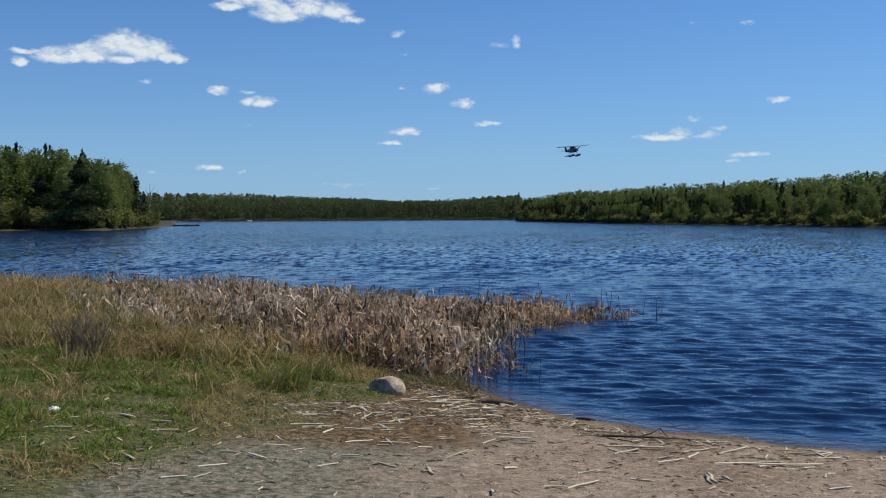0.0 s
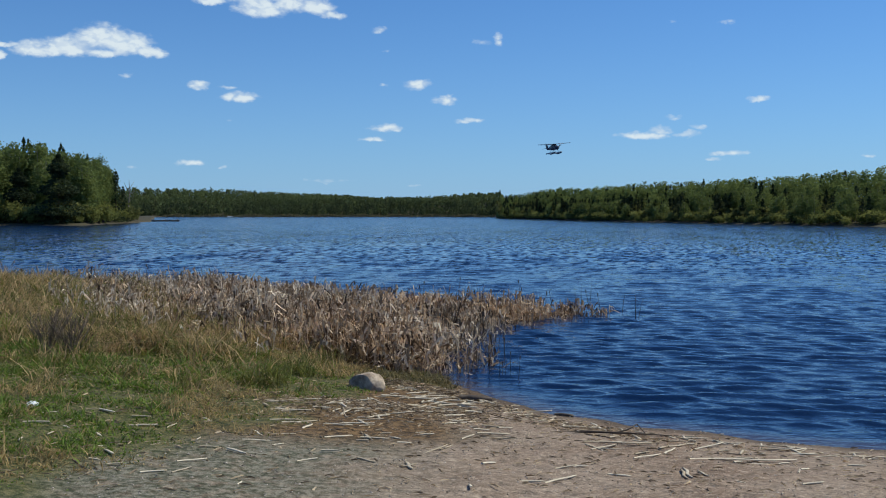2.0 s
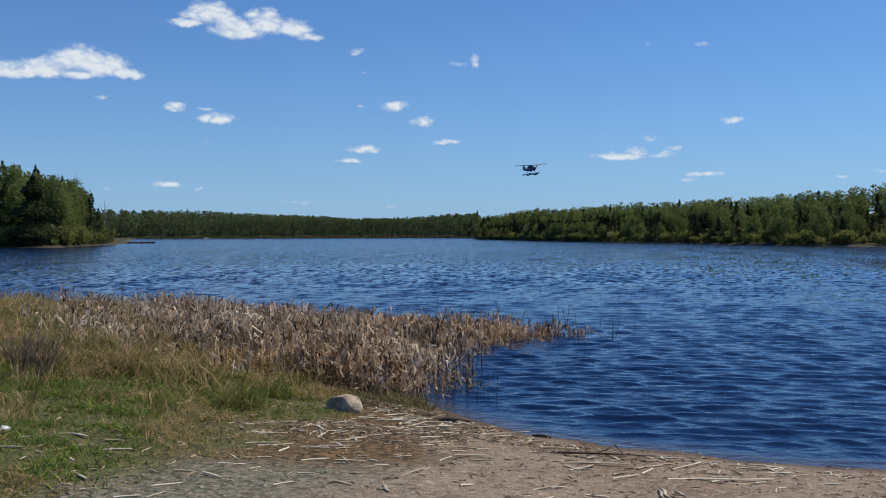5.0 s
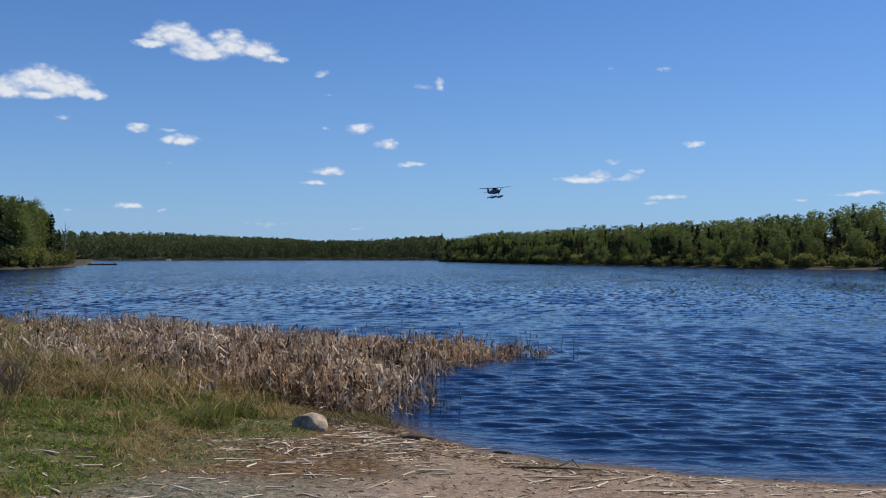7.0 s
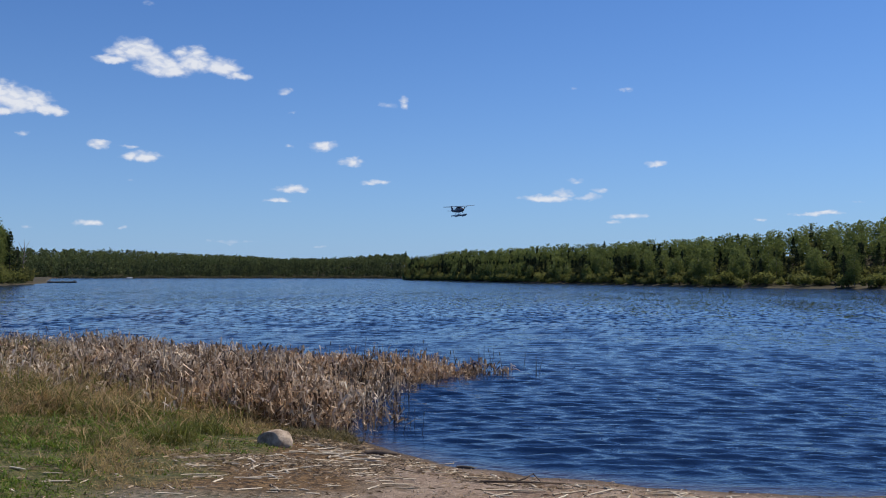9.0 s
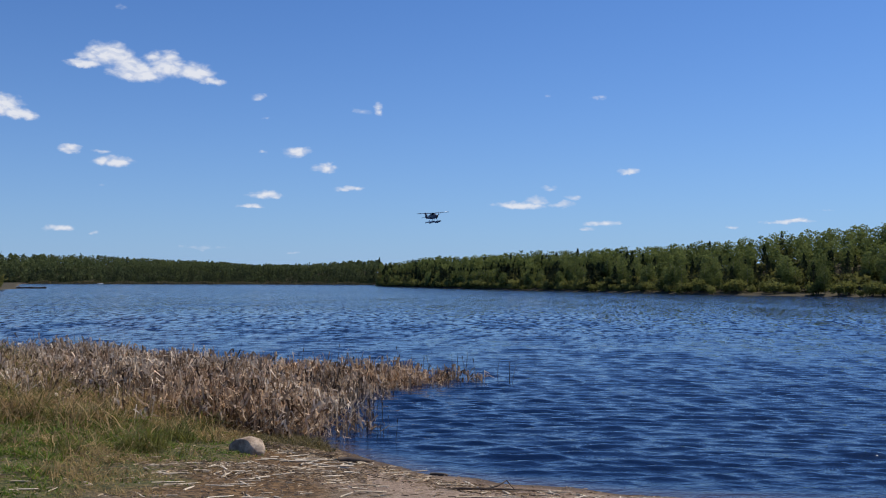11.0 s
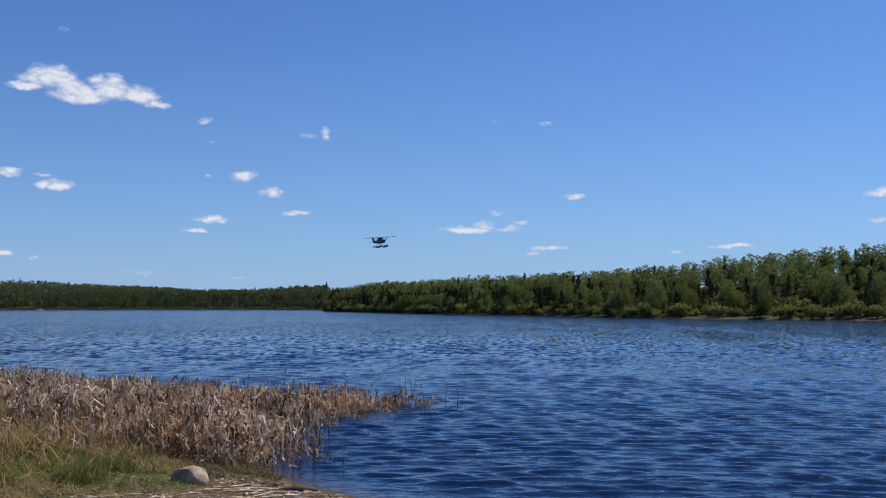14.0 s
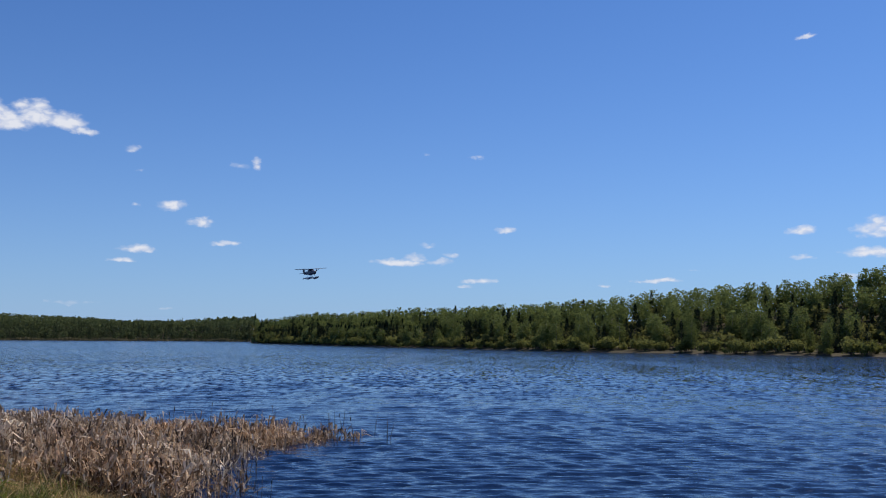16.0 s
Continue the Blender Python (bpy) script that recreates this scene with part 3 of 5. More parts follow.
def aspen_mesh(seed, top=11.0, leaves=1750, wide=1.6, size=0.33):
    rng = np.random.default_rng(seed)
    wood, ends = limb_set(rng, top * 0.95, top * 0.14, 10, wide)
    hubs = [(np.array(e) * (0.7 if k % 2 else 0.9), 0.75 + 0.5 * rng.random()) for k, e in enumerate(ends)] + [(np.array((0, 0, top * 0.92)), 0.7)]
    hubs = [(np.array([h[0], h[1], e]), s) for (h0, s) in hubs for h, e in ((h0[:2], h0[2]),)]
    cs = []
    for k in range(leaves):
        c, s = hubs[int(rng.integers(len(hubs)))]
        if rng.random() < 0.28:
            p = c + rng.normal(size=3) * np.array((0.62, 0.62, 0.55)) * s
        else:
            q = rng.normal(size=3)
            q = q / np.linalg.norm(q) * rng.random() ** 0.4
            p = np.array((q[0] * wide * 1.2, q[1] * wide * 1.2, top * (0.52 + 0.45 * q[2])))
        cs.append(p)
    v, f = leaf_quads(np.array(cs), size, rng)
    return wood, (v, f)


def spruce_mesh(seed, top=13.0, wide=2.0, leaves=1500, size=0.42):
    rng = np.random.default_rng(seed)
    wood = tube([(0, 0, -0.4), (0, 0, top * 0.5), (0, 0, top)], [0.16, 0.10, 0.02])
    cs = []
    for k in range(leaves):
        u = rng.random() ** 1.2
        tier = math.floor(u * 17) / 17 + 0.03 * rng.random()
        l = wide * (1 - tier) ** 0.66 * (0.35 + 0.65 * rng.random() ** 0.5) * (0.8 + 0.35 * math.sin(7 * tier * 3 + seed))
        a = rng.random() * 6.283
        a = round(a * 7 / 6.283) / 7 * 6.283 + tier * 9 + rng.normal() * 0.22
        cs.append((math.cos(a) * l, math.sin(a) * l, top * (0.07 + 0.93 * tier) - 0.28 * l + 0.1 * rng.normal()))
    v, f = leaf_quads(np.array(cs), size * 0.9, rng, 1.2)
    tip = leaf_quads(np.array([(0.03 * rng.normal(), 0.03 * rng.normal(), top * (0.93 + 0.08 * k / 14)) for k in range(14)]), 0.3, rng)
    v2 = np.concatenate([v, tip[0]])
    f2 = np.concatenate([f, tip[1] + len(v)])
    return wood, (v2, f2)


def bush_mesh(seed, top=2.4, wide=1.6, leaves=520, size=0.32, spread=0.33):
    rng = np.random.default_rng(seed)
    pieces, cs = [], []
    for k in range(9):
        a, l = rng.random() * 6.283, wide * (0.35 + 0.6 * rng.random())
        e = np.array((math.cos(a) * l, math.sin(a) * l, top * (0.55 + 0.4 * rng.random())))
        pieces.append(tube([(0, 0, -0.2), tuple(e * 0.5 + np.array((0, 0, 0.2))), tuple(e)], [0.05, 0.03, 0.01], 4))
        for q in range(leaves // 9):
            cs.append(e * (0.55 + 0.45 * rng.random()) + rng.normal(size=3) * spread)
    cs = np.array(cs)
    cs[:, 2] = np.maximum(cs[:, 2], 0.15)
    return join(pieces), leaf_quads(cs, size, rng)


def plant(kind, label, group, shape, leaf_mat, wood_mat, name):
    """A tree or bush: an Empty with its trunk and its crown."""
    wood, crown = shape
    root = tagged(new(name), label, kind, group)
    part("trunk", mesh_of("trunk", wood[0], wood[1], wood_mat, True), root)
    part("crown", mesh_of("crown", crown[0], crown[1], leaf_mat), root)
    return root


class Grove:
    """Plants the first tree of each shape where it is first needed, and copies of it after that."""

    def __init__(self, makers):
        self.makers, self.made = makers, {}

    def at(self, key, x, y, size=1.0, stretch=1.0, turn=0.0):
        z = float(height(np.array([x]), np.array([y]))[0][0])
        m = Matrix.LocRotScale((x, y, z - 0.1), Euler((0, 0, turn)), (size, size, size * stretch))
        if key in self.made:
            return copy_thing(self.made[key], m)
        ob = self.made[key] = self.makers[key]()
        ob.matrix_basis = m
        return ob


def maker(kind, label, group, fn, args, leaf, wood, name):
    return lambda: plant(kind, label, group, fn(**args), leaf, wood, name)


makers = {}
for k in range(4):
    makers["aspen", k] = maker("tree", "aspen in fresh yellow-green spring leaf on the lake shore", "trees along the shore", aspen_mesh, {"seed": 10 + k, "wide": 1.6 + 0.2 * k}, ASPEN, BARK, "aspen_tree")
    makers["spruce", k] = maker("tree", "dark green conical spruce on the lake shore", "trees along the shore", spruce_mesh, {"seed": 30 + k, "wide": 1.8 + 0.3 * k}, SPRUCE, DARK_BARK, "spruce_tree")
for k in range(3):
    makers["bush", k] = maker("bush", "low pale green willow bush at the water's edge", "bushes along the shore", bush_mesh, {"seed": 50 + k}, WILLOW, DARK_BARK, "willow_bush")
makers["willow", 0] = maker("bush", "tall rounded yellow-green willow on the wooded point", "bushes along the shore", bush_mesh, {"seed": 57, "top": 4.6, "wide": 3.0, "leaves": 2200, "size": 0.36, "spread": 0.7}, WILLOW, DARK_BARK, "willow_bush")
makers["great", 0] = maker("tree", "tall broad dark spruce standing before the aspens", "trees along the shore", spruce_mesh, {"seed": 41, "top": 17.6, "wide": 7.2, "leaves": 7000, "size": 0.62}, SPRUCE, DARK_BARK, "spruce_tree")
grove = Grove(makers)


def spot(az, r):
    a = radians(az)
    return r * math.sin(a), r * math.cos(a)


def shore_r(az):
    return float(np.interp(az, SHORE_AZ, SHORE_R))


def along_shore(lo, hi, n, rng):
    """Directions spread evenly along the shoreline's own length."""
    a = np.linspace(lo, hi, 400)
    r = np.interp(a, SHORE_AZ, SHORE_R)
    x, y = r * np.sin(np.radians(a)), r * np.cos(np.radians(a))
    s = np.concatenate([[0], np.cumsum(np.hypot(np.diff(x), np.diff(y)) + r[:-1] * 0.0006)])
    return [float(np.interp((k + rng.random()) / n * s[-1], s, a)) for k in range(n)]


def woods():
    rng = random.Random(7)
    joined = []
    # the wooded point on the west side
    for az, back, s in ((-19.8, 6.5, 1.0), (-21.75, 10, 0.80), (-16.92, 4, 1.14), (-16.55, 6, 0.72)):
        x, y = spot(az, shore_r(az) + back)
        grove.at(("great", 0) if az < -17.5 else ("spruce", 3), x, y, s, 1.0, rng.random() * 6)
    for row, (lo, hi, back, n) in enumerate(((-25, -16.95, 19, 34), (-25, -17.0, 27, 40), (-25, -17.1, 36, 36), (-25, -17.2, 48, 36), (-25, -17.5, 60, 36))):
        for az in along_shore(lo, hi, n, rng):
            if (row == 0 and min(abs(az + 19.5), abs(az + 21.75)) < 0.75) or (row < 2 and abs(az + 16.9) < 0.25):
                continue
            full = min(0.97, 0.68 + 0.075 * (-16.2 - az))
            x, y = spot(az, shore_r(az) + back + rng.uniform(-4, 4))
            fir = row > 1 and rng.random() < 0.3
            size = full * (rng.uniform(1.0, 1.25) if fir else rng.uniform(1.12, 1.36))
            tree = (("spruce" if fir else "aspen", rng.randrange(4)), x, y, size, rng.uniform(0.95, 1.1), rng.random() * 6)
            if row < 2:
                grove.at(*tree)
            else:
                joined.append(tree)
    for az in along_shore(-25, -16.5, 40, rng):
        x, y = spot(az, shore_r(az) + rng.uniform(4, 10))
        grove.at(("bush", rng.randrange(3)), x, y, rng.uniform(0.8, 1.5), 1.0, rng.random() * 6)
    for az, back, s in ((-22.2, 6, 2.6), (-22.9, 7, 3.0), (-21.2, 5, 1.7), (-23.6, 6, 2.7)):
        x, y = spot(az, shore_r(az) + back)
        grove.at(("willow", 0), x, y, s * 0.40, 1.1, rng.random() * 6)
    # the wooded shore on the east side
    for row, (back, n, grow) in enumerate(((8, 230, 0.66), (15, 210, 0.78), (24, 200, 0.86), (34, 210, 0.9), (46, 210, 0.93), (60, 200, 0.95))):
        for az in along_shore(4.42, 47, n, rng):
            x, y = spot(az, shore_r(az) + back + rng.uniform(-4, 4))
            s = grow * rng.uniform(0.9, 1.04) * (0.8 + 0.2 * min(1.0, (az - 4.4) / 3.0))
            stand = 0.5 + 0.5 * math.sin(az * 2.3 + 1.4 * math.sin(az * 0.9) + 0.5 * row)
            fir = rng.random() < ((0.34 + 0.62 * stand if az > 7 else 0.85) if row < 3 else 0.22 if az > 9 else 0.5)
            size = s * ((rng.uniform(0.62, 0.86) if row > 1 else rng.uniform(0.72, 1.06)) if fir else (0.86 if row < 2 else 1.05))
            tree = (("spruce" if fir else "aspen", rng.randrange(4)), x, y, size, (0.80 if fir else 0.90 if row < 2 else 0.77) * rng.uniform(0.94, 1.06), rng.random() * 6)
            if row == 0 or (row == 1 and az > 14):
                grove.at(*tree)
            else:
                joined.append(tree)
    for az in along_shore(4.42, 47, 150, rng):
        x, y = spot(az, shore_r(az) + rng.uniform(0.9, 5.5))
        grove.at(("bush", rng.randrange(3)), x, y, rng.uniform(0.6, 1.15), 1.0, rng.random() * 6)
    for back, n in ((14, 160), (22, 160), (34, 140), (48, 120)):
        for az in along_shore(4.42, 47, n, rng):
            x, y = spot(az, shore_r(az) + back + rng.uniform(-4, 4))
            joined.append((("bush", rng.randrange(3)), x, y, rng.uniform(1.0, 1.9), 1.0, rng.random() * 6))
    for back, n in ((14, 40), (24, 40), (36, 36)):
        for az in along_shore(-25, -16, n, rng):
            x, y = spot(az, shore_r(az) + back + rng.uniform(-4, 4))
            joined.append((("bush", rng.randrange(3)), x, y, rng.uniform(1.1, 2.0), 1.0, rng.random() * 6))
    for k in range(70):
        az = rng.uniform(4.2, 5.2)
        x, y = spot(az, rng.uniform(shore_r(max(az, 4.55)) + 14, 840))
        fir = rng.random() < 0.4
        joined.append((("spruce" if fir else "aspen", rng.randrange(4)), x, y, rng.uniform(0.5, 0.72), 1.0, rng.random() * 6))
    # the trees behind, joined
    shapes = {("aspen", k): aspen_mesh(60 + k, leaves=460, wide=1.5 + 0.2 * k, size=0.56)[1] for k in range(4)}
    shapes.update({("spruce", k): spruce_mesh(70 + k, wide=1.5 + 0.25 * k, leaves=500, size=0.66)[1] for k in range(4)})
    shapes.update({("bush", k): bush_mesh(80 + k, leaves=130, size=0.62)[1] for k in range(3)})
    for kind, mat, label in (("bush", WOOD_BUSH, "dim green undergrowth beneath the shore trees"), ("aspen", WOOD_ASPEN, "closed stand of green aspens behind the shore trees"), ("spruce", WOOD_SPRUCE, "dark spruces scattered behind the shore trees")):
        vs, fs, ts, o = [], [], [], 0
        for key, x, y, size, stretch, turn in joined:
            if key[0] != kind:
                continue
            v, f = shapes[key]
            z = float(height(np.array([x]), np.array([y]))[0][0]) - 0.1
            c, s = math.cos(turn), math.sin(turn)
            w = np.stack([(v[:, 0] * c - v[:, 1] * s) * size + x, (v[:, 0] * s + v[:, 1] * c) * size + y, v[:, 2] * size * stretch + z], 1)
            vs.append(w)
            fs.append(f + o)
            ts.append(np.full(len(v), rng.random()))
            o += len(v)
        ob = new(kind + "_thicket", mesh_of(kind + "_thicket", np.concatenate(vs), np.concatenate(fs), mat, False, {"tree": np.concatenate(ts)}))
        tagged(ob, label, "woods", kind="stuff")


woods()


def far_forest():
    """The woods across the lake: too many and too far to count."""
    rng = np.random.default_rng(12)
    vs, fs, ts, o = [], [], [], 0
    for k in range(3900):
        az = -27 + 34 * rng.random()
        depth = 8 + 150 * rng.random() ** 1.2
        r = (862 if az < 0 else 862 - 14.5 * max(0, az)) + depth
        if az > 4.5 and r < shore_r(az) + 60:
            continue
        x, y = spot(az, r)
        z = float(height(np.array([x]), np.array([y]))[0][0])
        conifer = rng.random() < (0.8 if depth < 55 else 0.15)
        h = rng.uniform(6.6, 9.4) * (0.8 if depth < 20 else 1.0) * (1.12 if conifer and rng.random() < 0.2 else 1.0)
        n = 54
        u = rng.random(n) ** (1.3 if conifer else 0.9)
        w = (1.9 * (1 - u) ** 0.8 if conifer else 3.3 * np.sqrt(np.maximum(0.05, 1 - (2 * u - 0.9) ** 2))) * np.sqrt(rng.random(n))
        a = rng.random(n) * 6.283
        c = np.stack([x + w * np.cos(a), y + w * np.sin(a), z + h * (0.06 + 0.94 * u)], 1)
        v, f = leaf_quads(c, 1.25 if not conifer else 0.95, rng)
        vs.append(v)
        fs.append(f + o)
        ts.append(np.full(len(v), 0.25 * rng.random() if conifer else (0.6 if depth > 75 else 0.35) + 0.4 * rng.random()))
        o += len(v)
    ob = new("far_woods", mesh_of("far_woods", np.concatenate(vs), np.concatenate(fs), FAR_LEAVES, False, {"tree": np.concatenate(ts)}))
    tagged(ob, "mixed green woods on low hills across the lake", "woods", kind="stuff")


far_forest()


def far_marsh():
    """A pale fringe of shrubs and sedge along the far waterline."""
    rng = np.random.default_rng(17)
    n = 5200
    az = rng.uniform(-14.5, 4.3, n)
    r = np.interp(az, SHORE_AZ, SHORE_R) + rng.uniform(1.5, 10, n)
    x, y = r * np.sin(np.radians(az)), r * np.cos(np.radians(az))
    z = height(x, y)[0] + rng.uniform(0.1, 1.9, n) * (0.6 + 0.4 * np.sin(az * 3.1))
    v, f = leaf_quads(np.stack([x, y, z], 1), 1.25, rng)
    ob = new("far_marsh", mesh_of("far_marsh", v, f, MARSH, False, {"tree": np.repeat(rng.random(n), 3)}))
    tagged(ob, "pale olive sedge and shrubs along the far waterline", "shrubs", kind="stuff")


far_marsh()


def dead_snag():
    rng = np.random.default_rng(3)
    az = -16.3
    x, y = spot(az, shore_r(az) + 5)
    z = float(height(np.array([x]), np.array([y]))[0][0])
    root = tagged(new("dead_tree"), "bare grey dead tree with forked limbs beside a spruce", "tree")
    root.matrix_basis = pose(x, y, z - 0.1)
    part("trunk", mesh_of("trunk", *tube([(0, 0, 0), (0.1, 0, 5), (0.5, 0.2, 9.5), (0.3, 0.2, 13)], [0.22, 0.18, 0.12, 0.03]), GREY_WOOD, True), root)
    for px, pz, ex, ez in ((0.15, 6.0, 2.4, 9.5), (0.4, 8.2, 3.0, 11.0), (0.45, 9.0, -1.2, 12.0), (0.3, 7.0, -1.5, 9.2), (0.5, 10.0, 1.6, 12.6)):
        part("limb", mesh_of("limb", *tube([(px, 0.1, pz), ((px + ex) / 2 + 0.15, 0.3 * rng.normal(), (pz + ez) / 2 - 0.3), (ex, 0.5 * rng.normal(), ez)], [0.1, 0.07, 0.03], 5), GREY_WOOD, True), root)


dead_snag()

# ---------------------------------------------------------------- reeds and grass


def ribbons(n, steps):
    """Face list for n ribbons of some steps, two vertices a step."""
    one = np.array([(2 * k, 2 * k + 1, 2 * k + 3, 2 * k + 2) for k in range(steps - 1)])
    return (np.arange(n)[:, None, None] * 2 * steps + one[None]).reshape(-1, 4)


def blades(roots, heads, high, wide, bend, fold, tone, rng):
    """Leaves that rise from their roots, lean towards heads and nod over where fold says."""
    n = len(roots)
    steps = np.array((0.0, 0.55, 1.0))
    out = np.zeros((n, 3, 2, 3))
    side = np.stack([-np.sin(heads + rng.normal(size=n) * 0.7), np.cos(heads + rng.normal(size=n) * 0.7), rng.normal(size=n) * 0.15], 1)
    for k, u in enumerate(steps):
        drop = np.maximum(0, u - fold) * 1.55
        along = bend * u ** 1.6 + drop * 0.75
        rise = u - drop
        c = roots + np.stack([np.cos(heads) * along * high, np.sin(heads) * along * high, rise * high], 1)
        w = (wide * (1.0, 0.95, 0.15)[k])[:, None] * side * 0.5
        out[:, k, 0], out[:, k, 1] = c - w, c + w
    tones = np.repeat(tone, 6, axis=0)
    return out.reshape(-1, 3), ribbons(n, 3), tones


def scatter(poly, n, rng, accept=None):
    p = np.array(poly)
    lo, hi = p.min(0), p.max(0)
    got = np.zeros((0, 2))
    while len(got) < n:
        q = lo + (hi - lo) * rng.random((n * 3, 2))
        sd = poly_sd(q[:, 0], q[:, 1], poly)
        keep = sd > 0
        if accept is not None:
            keep &= accept(q[:, 0], q[:, 1], sd, rng.random(len(q)))
        got = np.concatenate([got, q[keep]])
    return got[:n]


def snapped(roots, heads, high, wide, lean, fold, drop_az, drop_el, tone, rng):
    """Dead leaves that rise, lean, and snap over at their fold into a new direction."""
    n = len(roots)
    out = np.zeros((n, 4, 2, 3))
    up = np.stack([np.cos(heads) * np.sin(lean), np.sin(heads) * np.sin(lean), np.cos(lean)], 1)
    hang = np.stack([np.cos(drop_az) * np.cos(drop_el), np.sin(drop_az) * np.cos(drop_el), np.sin(drop_el)], 1)
    turn = rng.random(n) * 3.1416
    side = np.stack([np.cos(turn), np.sin(turn), rng.normal(size=n) * 0.25], 1)
    side2 = np.stack([np.cos(turn + 0.5), np.sin(turn + 0.5), rng.normal(size=n) * 0.4], 1)
    knee = roots + up * (fold * high)[:, None]
    mid = roots + up * (0.5 * fold * high)[:, None] + rng.normal(size=(n, 3)) * 0.012
    tip = knee + hang * ((1 - fold) * high)[:, None]
    for k, (c, w, s) in enumerate(((roots, 0.55, side), (mid, 0.8, side), (knee, 1.0, side), (tip, 0.45, side2))):
        half = (wide * w * 0.5)[:, None] * s
        out[:, k, 0], out[:, k, 1] = c - half, c + half
    return out.reshape(-1, 3), ribbons(n, 4), np.repeat(tone, 8, axis=0)


def reed_bed():
    rng = np.random.default_rng(21)
    near = scatter(REEDS, 6600, rng, lambda x, y, s, u: (x > -27) & (u < (0.3 + 0.7 * sstep(s + 0.35 * wob(x, y, 2.2), -0.1, 0.6)) * (1 - 0.72 * sstep(-x, 5.5, 9.5))))
    near = np.concatenate([near, scatter(FRINGE, 230, rng), scatter(REED_MIX, 330, rng, lambda x, y, s, u: u < 0.15 + 0.85 * sstep(wob(x, y, 1.6, 3.0) + 0.5 * s, 0.1, 1.4))])
    k = 6
    root2 = np.repeat(near, k, axis=0) + rng.normal(size=(len(near) * k, 2)) * 0.06
    x, y = root2[:, 0], root2[:, 1]
    z = np.maximum(height(x, y)[0], -0.25)
    n = len(root2)
    sd = poly_sd(x, y, REEDS)
    high = rng.uniform(0.62, 1.2, n) * (0.72 + 0.28 * sstep(sd, 0.1, 1.2)) * (0.94 + 0.2 * wob(x, y, 1.1, 2.0)) * np.where(x > 2.2, 0.85, 1.0)
    pale, warm, dark = np.array((0.95, 0.82, 0.64)), np.array((0.42, 0.29, 0.175)), np.array((0.10, 0.065, 0.04))
    u = np.clip(rng.random(n) ** 1.15 + 0.2 * wob(x, y, 0.9, 4.0), 0, 1)[:, None]
    tone = np.where(u < 0.3, dark + (warm - dark) * u / 0.3, warm + (pale - warm) * (u - 0.3) / 0.7)
    # redder towards the tip of the bed, greyer and paler towards the meadow
    red = sstep(wob(x, y, 0.55, 6.0) + 0.6 * sstep(x, -1.5, 2.5), 0.1, 0.7)[:, None]
    tone = tone * (1 - red * np.array((0.04, 0.13, 0.22)))
    tone = tone * (0.50 + 0.54 * sstep(rng.random(n), 0.1, 0.6))[:, None]
    # thin stalks, and broader leaves that stand up and nod over to every side
    leaf = np.tile(np.arange(k) > 0, len(near))
    lift = np.where(leaf, high * rng.uniform(0.06, 0.80, n), 0.0)
    length = np.where(leaf, rng.uniform(0.26, 0.58, n) * (0.75 + 0.25 * sstep(sd, 0.1, 1.2)), high * 0.9)
    lean = np.where(leaf, np.abs(rng.normal(size=n)) * 0.75 + 0.1, np.abs(rng.normal(size=n)) * 0.2)
    fold = np.where(leaf, rng.uniform(0.35, 0.8, n), np.where(rng.random(n) < 0.4, rng.uniform(0.65, 0.9, n), 0.98))
    wide = np.where(leaf, rng.uniform(0.022, 0.060, n), rng.uniform(0.010, 0.022, n))
    roots = np.column_stack([root2, z + lift])
    roots[:, :2] += np.where(leaf, 1, 0)[:, None] * rng.normal(size=(n, 2)) * 0.05
    v, f, t = snapped(roots, rng.random(n) * 6.283, length, wide, lean, fold, rng.random(n) * 6.283, rng.uniform(-1.4, 0.1, n), tone, rng)
    ob = new("reed_bed", mesh_of("reed_bed", v, f, REED, False, {"tone": t}))
    tagged(ob, "dense bed of dry tan cattail reeds with bent leaves", "reeds", kind="stuff")


